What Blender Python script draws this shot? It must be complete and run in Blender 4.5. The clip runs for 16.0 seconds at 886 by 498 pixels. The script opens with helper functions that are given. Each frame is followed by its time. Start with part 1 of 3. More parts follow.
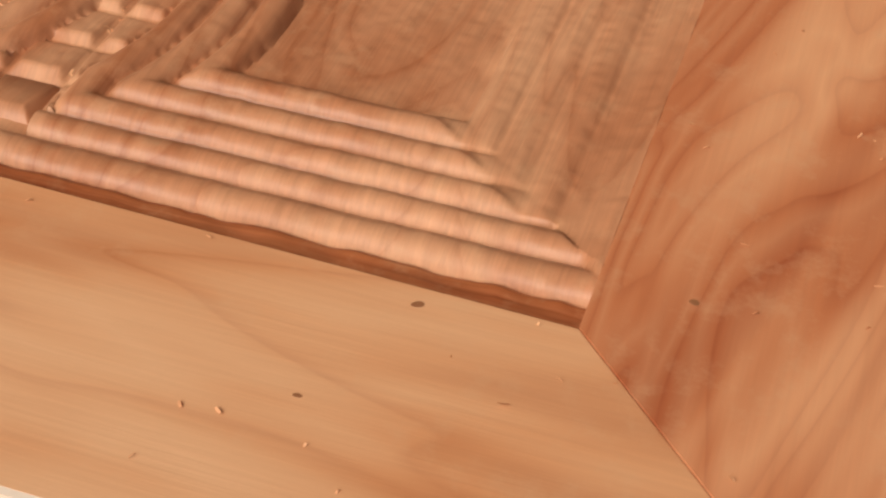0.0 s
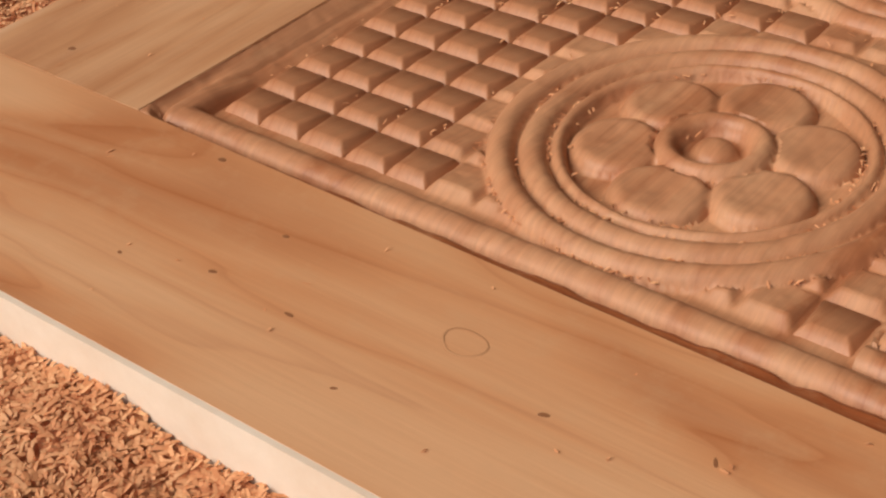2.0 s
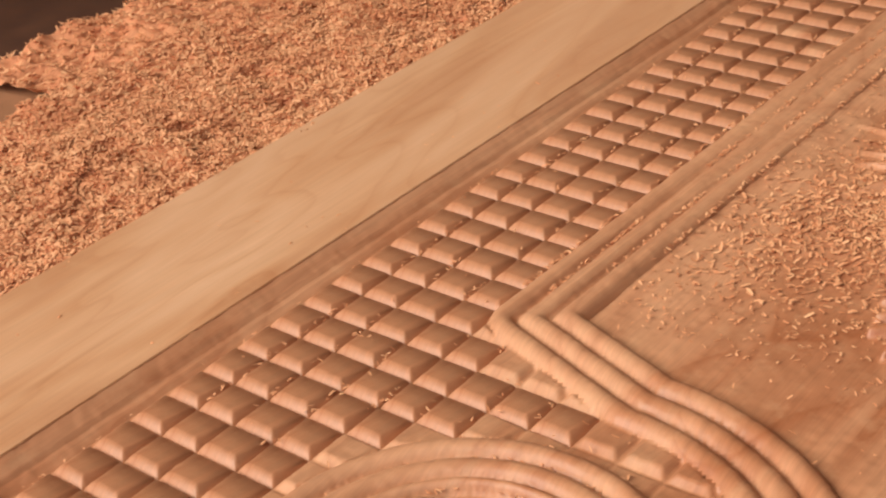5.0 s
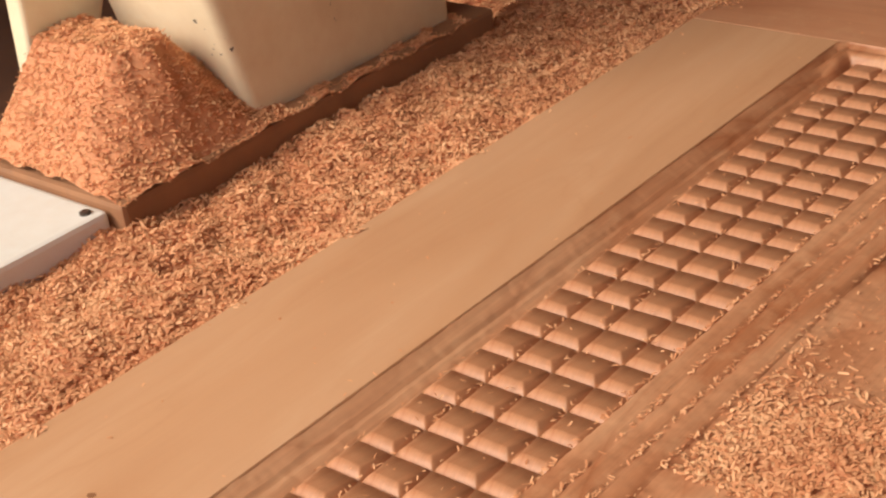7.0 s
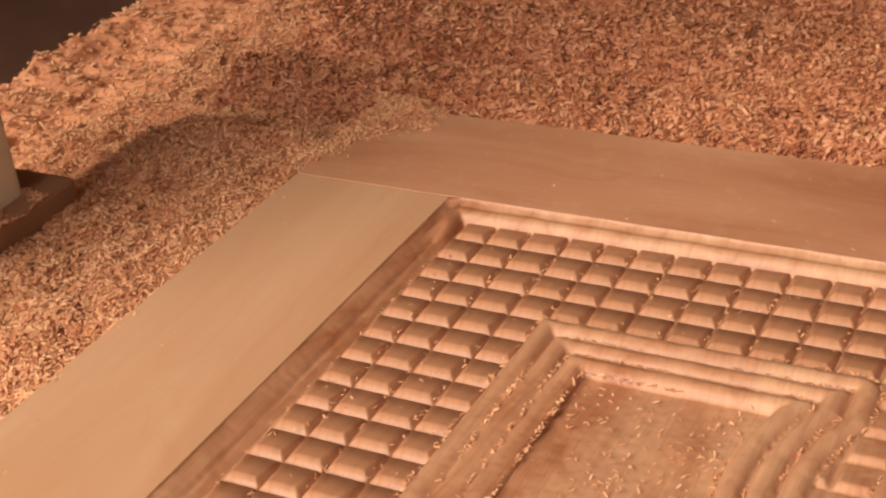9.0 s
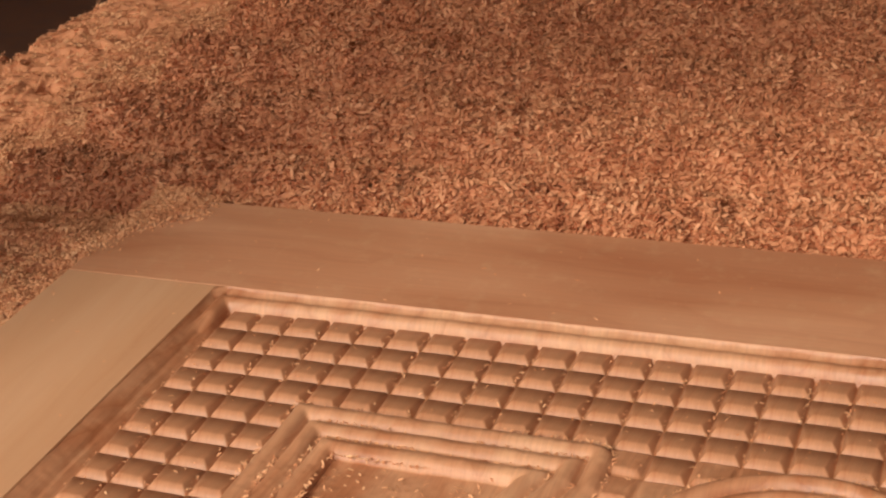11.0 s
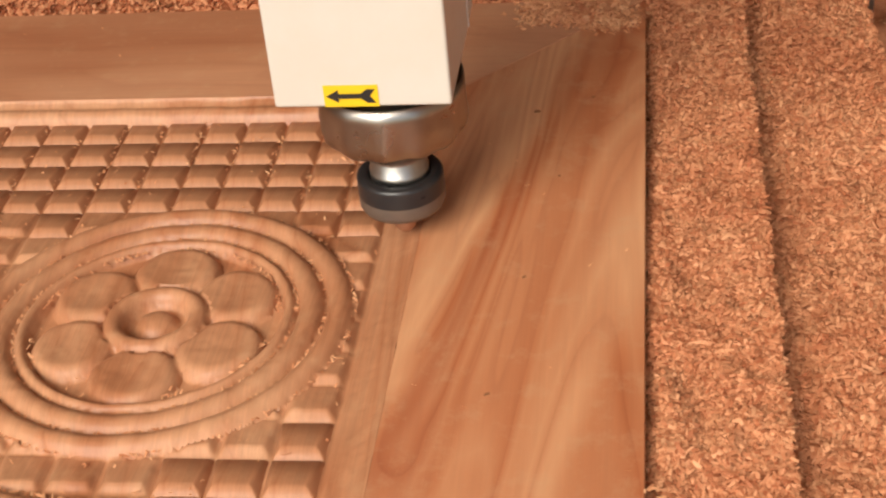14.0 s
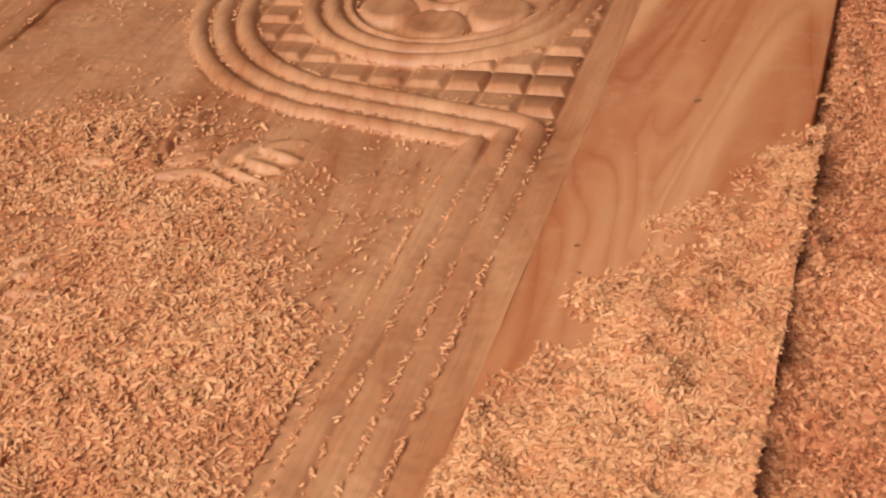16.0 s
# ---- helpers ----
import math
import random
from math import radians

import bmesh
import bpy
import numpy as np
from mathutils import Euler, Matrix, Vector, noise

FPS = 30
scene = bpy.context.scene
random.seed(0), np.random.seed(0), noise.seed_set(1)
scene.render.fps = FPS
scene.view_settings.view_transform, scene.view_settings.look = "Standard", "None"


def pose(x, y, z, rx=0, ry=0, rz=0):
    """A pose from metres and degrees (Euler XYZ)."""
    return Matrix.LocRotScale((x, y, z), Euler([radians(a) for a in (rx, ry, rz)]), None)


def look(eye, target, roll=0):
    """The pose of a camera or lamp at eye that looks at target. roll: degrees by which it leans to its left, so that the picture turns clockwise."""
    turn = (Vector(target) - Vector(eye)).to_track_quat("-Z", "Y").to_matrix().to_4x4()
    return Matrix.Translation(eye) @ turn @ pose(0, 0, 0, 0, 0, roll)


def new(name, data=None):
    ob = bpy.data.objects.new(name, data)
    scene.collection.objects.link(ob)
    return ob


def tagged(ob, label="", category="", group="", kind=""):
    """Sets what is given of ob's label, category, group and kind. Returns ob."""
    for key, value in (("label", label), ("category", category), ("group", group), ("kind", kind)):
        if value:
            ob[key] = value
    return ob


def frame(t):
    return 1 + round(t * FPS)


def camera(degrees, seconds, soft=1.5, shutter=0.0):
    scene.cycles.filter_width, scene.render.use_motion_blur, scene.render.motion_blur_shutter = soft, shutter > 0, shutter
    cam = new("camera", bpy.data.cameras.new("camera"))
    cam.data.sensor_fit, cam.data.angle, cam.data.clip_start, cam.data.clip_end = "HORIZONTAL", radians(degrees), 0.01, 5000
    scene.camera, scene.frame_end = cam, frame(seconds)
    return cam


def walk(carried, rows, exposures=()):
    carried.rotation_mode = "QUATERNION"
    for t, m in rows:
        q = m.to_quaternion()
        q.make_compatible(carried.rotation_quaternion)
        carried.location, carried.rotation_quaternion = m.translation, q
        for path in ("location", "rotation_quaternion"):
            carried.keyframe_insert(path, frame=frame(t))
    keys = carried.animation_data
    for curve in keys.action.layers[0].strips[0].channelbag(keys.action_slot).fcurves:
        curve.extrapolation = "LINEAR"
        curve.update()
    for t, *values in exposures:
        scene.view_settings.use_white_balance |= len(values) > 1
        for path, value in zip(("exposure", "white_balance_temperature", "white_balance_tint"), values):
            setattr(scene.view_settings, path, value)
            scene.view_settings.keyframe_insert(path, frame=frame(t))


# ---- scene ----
# PATH
cam = camera(32.03, 16.0, soft=2.3)
ROWS = [
    (0.0, pose(0.6095, -0.3849, 0.3521, 47.915, -1.284, 18.565)),
    (0.5, pose(0.5809, -0.3954, 0.3504, 50.376, 2.383, 25.353)),
    (1.0, pose(0.5448, -0.4076, 0.3589, 51.895, 3.290, 31.239)),
    (1.5, pose(0.5143, -0.4095, 0.3604, 53.177, 4.148, 36.152)),
    (2.0, pose(0.5028, -0.4120, 0.3677, 54.294, 4.010, 39.018)),
    (2.5, pose(0.5016, -0.4080, 0.3811, 55.530, 4.432, 41.009)),
    (3.0, pose(0.5090, -0.3751, 0.3998, 57.626, 5.074, 41.538)),
    (3.5, pose(0.5193, -0.3461, 0.3991, 58.153, 5.826, 41.028)),
    (6.0, pose(0.5678, 0.0104, 0.4721, 61.287, 5.051, 39.085)),
    (6.5, pose(0.5158, 0.2694, 0.4685, 61.535, 4.739, 40.197)),
    (7.0, pose(0.4830, 0.3868, 0.4501, 61.761, 6.317, 39.568)),
    (7.5, pose(0.4676, 0.4396, 0.4501, 61.684, 6.447, 36.259)),
    (8.0, pose(0.4623, 0.4867, 0.4536, 61.592, 7.543, 34.943)),
    (8.5, pose(0.4524, 0.5419, 0.4741, 60.686, 5.790, 29.132)),
    (9.0, pose(0.4565, 0.5654, 0.5036, 60.511, 5.712, 27.410)),
    (11.5, pose(0.5626, 0.5927, 0.5202, 62.382, 5.981, 19.282)),
    (12.0, pose(0.5898, 0.6165, 0.5006, 60.131, 6.049, 15.846)),
    (12.5, pose(0.6173, 0.6397, 0.4844, 58.816, 5.494, 11.789)),
    (13.0, pose(0.6443, 0.6594, 0.4717, 58.337, 5.197, 8.257)),
    (13.5, pose(0.6533, 0.6536, 0.4596, 56.842, 5.410, 6.249)),
    (14.0, pose(0.6683, 0.5807, 0.4558, 55.538, 4.650, 6.213)),
    (14.5, pose(0.6733, 0.4992, 0.4586, 54.724, 4.137, 6.342)),
    (15.0, pose(0.7036, 0.3873, 0.4404, 55.201, 4.319, 6.778)),
    (15.5, pose(0.7105, 0.3133, 0.4272, 55.919, 5.297, 12.522)),
    (16.0, pose(0.7213, 0.2962, 0.4211, 56.291, 5.509, 16.779)),
]
walk(cam, ROWS, [(0.0, -0.1, 7150, 12), (2.0, -0.28, 7150, 12), (3.0, -0.05, 7050, 11), (3.5, 0.05, 7000, 11), (6.0, 0.2, 6950, 10), (7.0, 0.42, 7000, 9), (9.0, 0.58, 6950, 8), (11.5, 0.4, 6950, 7), (13.5, 0.47, 6950, 8), (14.5, 0.44, 6950, 8), (16.0, 0.25, 6950, 9)])

SKY = bpy.data.worlds.new("workshop_daylight")
scene.world = SKY
SKY.use_nodes = True
_n = SKY.node_tree.nodes
_sky = _n.new("ShaderNodeTexSky")
_sky.sky_type, _sky.sun_disc = "NISHITA", False
_sky.sun_elevation, _sky.sun_rotation = radians(41.4), radians(201.1)
SKY.node_tree.links.new(_sky.outputs[0], _n["Background"].inputs[0])
_n["Background"].inputs[1].default_value = 0.11
_sun = bpy.data.lights.new("sun", "SUN")
_sun.energy, _sun.angle, _sun.color = 3.9, radians(40), (1.0, 0.93, 0.84)
new("sun", _sun).matrix_world = look((-0.9, -2.33, 2.2), (0, 0, 0))

# ---- materials ----


def material(name, rough=0.6, metal=0.0):
    m = bpy.data.materials.new(name)
    m.use_nodes = True
    b = m.node_tree.nodes["Principled BSDF"]
    b.inputs["Roughness"].default_value, b.inputs["Metallic"].default_value = rough, metal
    return m, m.node_tree, b


def node(tree, kind, **values):
    n = tree.nodes.new(kind)
    for key, v in values.items():
        n.inputs[key.replace("_", " ")].default_value = v
    return n


def ramp(tree, fac, stops):
    r = tree.nodes.new("ShaderNodeValToRGB")
    e = r.color_ramp.elements
    while len(e) < len(stops):
        e.new(0.5)
    for el, (p, c) in zip(e, stops):
        el.position, el.color = p, (*c, 1)
    tree.links.new(fac, r.inputs[0])
    return r.outputs[0]


def mix(tree, fac, a, b, kind="MIX"):
    m = tree.nodes.new("ShaderNodeMix")
    m.data_type, m.blend_type = "RGBA", kind
    for sock, v in ((m.inputs[0], fac), (m.inputs[6], a), (m.inputs[7], b)):
        if isinstance(v, bpy.types.NodeSocket):
            tree.links.new(v, sock)
        else:
            sock.default_value = v if not isinstance(v, tuple) else (*v, 1)
    return m.outputs[2]


def coords(tree, scale=(1, 1, 1), turn=0.0):
    c = tree.nodes.new("ShaderNodeTexCoord")
    m = tree.nodes.new("ShaderNodeMapping")
    m.vector_type = "TEXTURE"
    m.inputs["Scale"].default_value = tuple(1 / k for k in scale)
    m.inputs["Rotation"].default_value = (0, 0, radians(turn))
    tree.links.new(c.outputs["Object"], m.inputs[0])
    return m.outputs[0]


def noise_of(tree, vec, scale, detail=4.0, rough=0.55, distort=0.0):
    n = node(tree, "ShaderNodeTexNoise", Scale=scale, Detail=detail, Roughness=rough, Distortion=distort)
    tree.links.new(vec, n.inputs["Vector"])
    return n.outputs["Fac"]


def bump(tree, bsdf, height, strength, distance):
    b = node(tree, "ShaderNodeBump", Strength=strength, Distance=distance)
    tree.links.new(height, b.inputs["Height"])
    tree.links.new(b.outputs[0], bsdf.inputs["Normal"])


def wood(name, light, mid, dark, along, shift=0.0, rough=0.5, streak=0.5, knots=True, freq=1.0, turn=0.0, swirl=1.1, stretch=None, fibre=0.22, relief=0.12):
    """Planed softwood with flowing growth bands, fine fibres, stains and small knots; along: 'x' or 'y'."""
    m, t, b = material(name, rough)
    sx = (1.6, 8, 6) if along == "x" else (8, 1.6, 6)
    v = coords(t, stretch or sx, turn)
    off = t.nodes.new("ShaderNodeVectorMath")
    off.operation = "ADD"
    off.inputs[1].default_value = (shift, shift * 1.7, shift * 0.6)
    t.links.new(v, off.inputs[0])
    v = off.outputs[0]
    big = noise_of(t, v, 1.15 * freq, 2.0, 0.45, swirl)
    mul = t.nodes.new("ShaderNodeMath")
    mul.operation = "MULTIPLY"
    mul.inputs[1].default_value = 7.0
    t.links.new(big, mul.inputs[0])
    frac = t.nodes.new("ShaderNodeMath")
    frac.operation = "FRACT"
    t.links.new(mul.outputs[0], frac.inputs[0])
    bands = ramp(t, frac.outputs[0], [(0.0, mid), (0.45, light), (0.8, mid), (0.955, dark), (1.0, mid)])
    broad = noise_of(t, v, 0.8 * freq, 2.5, 0.5, 1.6)
    tone = ramp(t, broad, [(0.36, dark), (0.47, mid), (0.6, light)])
    col = mix(t, streak, tone, bands)
    fine = noise_of(t, coords(t, (14, 420, 90) if along == "x" else (420, 14, 90)), 1.0, 4.0, 0.7)
    col = mix(t, fibre, col, ramp(t, fine, [(0.3, (0.45, 0.45, 0.45)), (0.7, (1.0, 1.0, 1.0))]), "MULTIPLY")
    if knots:
        vo = node(t, "ShaderNodeTexVoronoi", Scale=9.0)
        t.links.new(coords(t), vo.inputs["Vector"])
        spot = ramp(t, vo.outputs["Distance"], [(0.0, (1, 1, 1)), (0.01, (1, 1, 1)), (0.019, (0, 0, 0))])
        col = mix(t, spot, col, (0.2, 0.08, 0.03))
    dust = noise_of(t, coords(t), 60.0, 6.0, 0.7)
    col = mix(t, ramp(t, dust, [(0.52, (0, 0, 0)), (0.8, (0.5, 0.5, 0.5))]), col, (0.62, 0.36, 0.2))
    t.links.new(col, b.inputs["Base Color"])
    t.links.new(ramp(t, broad, [(0.3, (rough - 0.1,) * 3), (0.7, (rough + 0.12,) * 3)]), b.inputs["Roughness"])
    bump(t, b, fine, relief, 0.001)
    return m


def shavings(name, light, mid, dark):
    m, t, b = material(name, 0.75)
    g = t.nodes.new("ShaderNodeNewGeometry")
    col = ramp(t, g.outputs["Random Per Island"], [(0.0, dark), (0.3, mid), (0.8, light), (1.0, tuple(min(0.9, k * 1.12) for k in light))])
    big = noise_of(t, coords(t), 16.0, 4.0, 0.65)
    col = mix(t, 0.7, col, ramp(t, big, [(0.36, (0.8, 0.62, 0.55)), (0.6, (1, 1, 1))]), "MULTIPLY")
    t.links.new(col, b.inputs["Base Color"])
    # thin curls let some light through
    thin = t.nodes.new("ShaderNodeBsdfTranslucent")
    t.links.new(col, thin.inputs["Color"])
    both = t.nodes.new("ShaderNodeMixShader")
    both.inputs[0].default_value = 0.1
    t.links.new(b.outputs[0], both.inputs[1])
    t.links.new(thin.outputs[0], both.inputs[2])
    t.links.new(both.outputs[0], t.nodes["Material Output"].inputs[0])
    return m


def dusty(name, base, dust, amount, rough=0.45, metal=0.0, scale=25.0, fleck=0.0):
    m, t, b = material(name, rough, metal)
    n = noise_of(t, coords(t), scale, 6.0, 0.65)
    col = mix(t, ramp(t, n, [(0.5 - amount * 0.4, (0, 0, 0)), (0.85, (amount,) * 3)]), base, dust)
    if fleck:
        f = noise_of(t, coords(t), 170.0, 2.0, 0.5)
        g = noise_of(t, coords(t), 14.0, 2.0, 0.5)
        both = t.nodes.new("ShaderNodeMath")
        both.operation = "MULTIPLY"
        t.links.new(f, both.inputs[0])
        t.links.new(g, both.inputs[1])
        col = mix(t, ramp(t, both.outputs[0], [(fleck, (0, 0, 0)), (fleck + 0.02, (1, 1, 1))]), col, (0.09, 0.07, 0.05))
    t.links.new(col, b.inputs["Base Color"])
    r = ramp(t, n, [(0.3, (rough * 0.8,) * 3), (0.8, (min(1, rough * 1.4),) * 3)])
    t.links.new(r, b.inputs["Roughness"])
    return m


LIGHT, MID, DARK = (0.71, 0.405, 0.222), (0.63, 0.29, 0.135), (0.46, 0.165, 0.065)
WOOD_NEAR = wood("planed_rail_wood", LIGHT, MID, DARK, "x", 0.0, streak=0.34, freq=1.2, fibre=0.12)
WOOD_LEFT = wood("planed_stile_wood", (0.74, 0.46, 0.28), (0.63, 0.335, 0.175), (0.47, 0.2, 0.09), "y", 3.1, streak=0.25, freq=1.3)
WOOD_FAR = wood("planed_far_rail_wood", (0.62, 0.3, 0.165), (0.54, 0.235, 0.12), (0.44, 0.165, 0.08), "x", 7.7, streak=0.3)
WOOD_RIGHT = wood("planed_right_stile_wood", (0.72, 0.36, 0.185), (0.52, 0.18, 0.076), (0.34, 0.082, 0.032), "y", 5.3, streak=0.3, freq=1.25, turn=-7.0, swirl=2.0, stretch=(9, 1.5, 6), fibre=0.14)
_t = WOOD_LEFT.node_tree
_p = _t.nodes.new("ShaderNodeSeparateXYZ")
_t.links.new(coords(_t), _p.inputs[0])
_m = node(_t, "ShaderNodeMapRange", From_Min=0.05, From_Max=0.85, To_Min=-0.28, To_Max=0.3)
_t.links.new(_p.outputs[1], _m.inputs[0])
_a = _t.nodes.new("ShaderNodeMath")
_a.operation = "ADD"
_t.links.new(_m.outputs[0], _a.inputs[0])
_t.links.new(noise_of(_t, coords(_t, (9, 2.2, 1), 6.0), 1.6, 5.0, 0.6, 0.8), _a.inputs[1])
_s = _t.nodes["Principled BSDF"].inputs["Base Color"]
_t.links.new(mix(_t, ramp(_t, _a.outputs[0], [(0.36, (0, 0, 0)), (0.78, (0.8, 0.8, 0.8))]), _s.links[0].from_socket, (0.58, 0.31, 0.168)), _s)
CARVED = wood("carved_wood", (0.64, 0.325, 0.175), (0.54, 0.235, 0.117), (0.4, 0.14, 0.06), "y", 1.3, 0.5, 0.4, knots=False, freq=1.5, fibre=0.42, relief=0.3)
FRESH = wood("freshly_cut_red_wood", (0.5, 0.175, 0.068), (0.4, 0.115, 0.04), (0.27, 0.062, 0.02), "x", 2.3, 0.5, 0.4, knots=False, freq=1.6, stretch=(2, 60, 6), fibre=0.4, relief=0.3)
PALE = dusty("pale_raw_edge", (0.84, 0.74, 0.63), (0.55, 0.35, 0.2), 0.5, 0.7)
CHIPS = shavings("wood_shavings", (0.86, 0.475, 0.255), (0.8, 0.405, 0.205), (0.69, 0.3, 0.14))
# redder shavings, their colour also darkened for shade on the far and right beds
CHIPS_SHADED = shavings("shaded_red_shavings", (0.79, 0.395, 0.208), (0.65, 0.268, 0.126), (0.47, 0.155, 0.066))
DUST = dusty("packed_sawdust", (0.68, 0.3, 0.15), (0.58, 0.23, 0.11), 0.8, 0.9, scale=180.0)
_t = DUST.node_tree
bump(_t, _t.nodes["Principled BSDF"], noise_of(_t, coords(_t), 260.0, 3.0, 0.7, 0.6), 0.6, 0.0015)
CREAM = dusty("cream_paint", (0.64, 0.625, 0.575), (0.6, 0.42, 0.26), 0.35, 0.38, scale=9.0, fleck=0.44)
CREAM_OLD = dusty("dusty_cream_paint", (0.86, 0.77, 0.56), (0.55, 0.33, 0.17), 0.6, 0.5, scale=14.0, fleck=0.45)
WHITE = dusty("white_paint", (0.82, 0.8, 0.76), (0.6, 0.42, 0.28), 0.3, 0.45)
STEEL = dusty("polished_steel", (0.4, 0.375, 0.345), (0.24, 0.2, 0.16), 0.6, 0.3, 1.0, 40.0)
BRUSHED = dusty("ground_steel", (0.46, 0.44, 0.41), (0.3, 0.27, 0.24), 0.5, 0.42, 1.0, 60.0)
COPPER = dusty("coppery_steel", (0.5, 0.3, 0.2), (0.45, 0.2, 0.1), 0.6, 0.4, 0.7, 60.0)
BLACK = dusty("black_oxide", (0.018, 0.018, 0.02), (0.08, 0.05, 0.035), 0.3, 0.32, 0.0, 60.0)
GREY = dusty("worn_nut_skirt", (0.14, 0.115, 0.1), (0.25, 0.16, 0.1), 0.5, 0.4, 0.3, 60.0)
RUBBER = dusty("black_rubber", (0.03, 0.028, 0.027), (0.16, 0.09, 0.05), 0.3, 0.5)
YELLOW = dusty("yellow_vinyl", (0.85, 0.55, 0.02), (0.7, 0.4, 0.05), 0.3, 0.4)
INK = dusty("black_ink", (0.02, 0.017, 0.015), (0.05, 0.04, 0.03), 0.3, 0.5)
BROWN = dusty("dusty_brown_steel", (0.24, 0.11, 0.055), (0.45, 0.21, 0.1), 0.8, 0.7, scale=35.0)
IRON = dusty("dark_iron", (0.05, 0.04, 0.035), (0.3, 0.15, 0.08), 0.4, 0.5, 0.5)
WALL = dusty("tan_plaster", (0.62, 0.46, 0.33), (0.5, 0.33, 0.2), 0.6, 0.9, scale=3.0)
FLOOR = dusty("dusty_dark_floor", (0.12, 0.05, 0.03), (0.28, 0.12, 0.06), 0.7, 0.9, scale=12.0)

# ---- helpers of the scene ----


def mesh_object(name, verts, faces, mat, parent=None, smooth=False):
    me = bpy.data.meshes.new(name)
    me.from_pydata(verts, [], faces)
    me.materials.append(mat)
    if smooth:
        me.shade_smooth()
    ob = new(name, me)
    ob.parent = parent
    return ob


def part(name, bm, mat, parent=None, label="", smooth=False):
    me = bpy.data.meshes.new(name)
    bm.normal_update()
    bm.to_mesh(me)
    bm.free()
    me.materials.append(mat)
    if smooth:
        me.shade_smooth()
    ob = new(name, me)
    ob.parent = parent
    return tagged(ob, label) if label else ob


def box(x0, x1, y0, y1, z0, z1, bev=0.0, seg=2):
    bm = bmesh.new()
    bmesh.ops.create_cube(bm, size=1.0)
    for v in bm.verts:
        v.co = (x0 + (v.co.x + 0.5) * (x1 - x0), y0 + (v.co.y + 0.5) * (y1 - y0), z0 + (v.co.z + 0.5) * (z1 - z0))
    if bev:
        bmesh.ops.bevel(bm, geom=bm.edges[:], offset=bev, segments=seg, profile=0.6, affect="EDGES")
    return bm


def lathe(profile, n=48, at=(0, 0)):
    bm = bmesh.new()
    rings = []
    for r, z in profile:
        rings.append([bm.verts.new((at[0] + r * math.cos(2 * math.pi * k / n), at[1] + r * math.sin(2 * math.pi * k / n), z)) for k in range(n)])
    for a, b in zip(rings, rings[1:]):
        for k in range(n):
            bm.faces.new((a[k], a[(k + 1) % n], b[(k + 1) % n], b[k]))
    bmesh.ops.recalc_face_normals(bm, faces=bm.faces[:])
    return bm


def prism(poly, x0, x1, bev=0.0):
    """A plate with the outline poly in (y, z), from x0 to x1."""
    bm = bmesh.new()
    a = [bm.verts.new((x0, y, z)) for y, z in poly]
    b = [bm.verts.new((x1, y, z)) for y, z in poly]
    bm.faces.new(a)
    bm.faces.new(b[::-1])
    for k in range(len(poly)):
        j = (k + 1) % len(poly)
        bm.faces.new((a[k], b[k], b[j], a[j]))
    bmesh.ops.recalc_face_normals(bm, faces=bm.faces[:])
    if bev:
        bmesh.ops.bevel(bm, geom=bm.edges[:], offset=bev, segments=3, profile=0.5, affect="EDGES")
    return bm


def tube(points, radius, rib=0.0, pitch=0.004, n=20):
    """A tube along a smooth line, ribbed like a corrugated hose when rib is given."""
    pts = [Vector(p) for p in points]
    dense = []
    for i in range(len(pts) - 1):
        p0, p1, p2, p3 = pts[max(i - 1, 0)], pts[i], pts[i + 1], pts[min(i + 2, len(pts) - 1)]
        for k in range(24):
            s = k / 24
            dense.append(0.5 * ((2 * p1) + (p2 - p0) * s + (2 * p0 - 5 * p1 + 4 * p2 - p3) * s * s + (3 * p1 - p0 - 3 * p2 + p3) * s ** 3))
    dense.append(pts[-1])
    step = pitch / 4 if rib else 0.006
    line, carry = [dense[0]], 0.0
    for a, b in zip(dense, dense[1:]):
        d = (b - a).length
        while carry + d >= step:
            a = a + (b - a) * ((step - carry) / d)
            d, carry = (b - a).length, 0.0
            line.append(a)
        carry += d
    bm = bmesh.new()
    rings = []
    for i, p in enumerate(line):
        d = (line[min(i + 1, len(line) - 1)] - line[max(i - 1, 0)]).normalized()
        u = d.cross(Vector((0.13, 0.2, 1))).normalized()
        w = d.cross(u)
        r = radius - (rib if rib and i % 4 in (0, 1) else 0)
        rings.append([bm.verts.new(p + (u * math.cos(2 * math.pi * k / n) + w * math.sin(2 * math.pi * k / n)) * r) for k in range(n)])
    for a, b in zip(rings, rings[1:]):
        for k in range(n):
            bm.faces.new((a[k], a[(k + 1) % n], b[(k + 1) % n], b[k]))
    bm.faces.new(rings[0])
    bm.faces.new(rings[-1])
    bmesh.ops.recalc_face_normals(bm, faces=bm.faces[:])
    return bm


def value_noise(x, y, seed, cell):
    """Smooth 2D noise in -1..1 on numpy arrays."""
    rng = np.random.RandomState(seed)
    g = rng.uniform(-1, 1, (257, 257))
    u, v = x / cell + 128.3, y / cell + 128.7
    i, j = np.floor(u).astype(int), np.floor(v).astype(int)
    a, b = u - i, v - j
    a, b = a * a * (3 - 2 * a), b * b * (3 - 2 * b)
    i, j = i % 256, j % 256
    return (g[i, j] * (1 - a) + g[i + 1, j] * a) * (1 - b) + (g[i, j + 1] * (1 - a) + g[i + 1, j + 1] * a) * b


# ---- the door leaf ----
P, NX, NY = 0.025, 21, 55
TOP, BOTTOM = 0.010, -0.048
BX0, BX1, BY0, BY1 = -0.147, 0.6645, -0.1600, 1.511          # outline of the leaf
CX0, CX1, CY0, CY1 = -0.0205, 0.548, -0.0445, 1.389          # outline of the carving
FY = NY * P

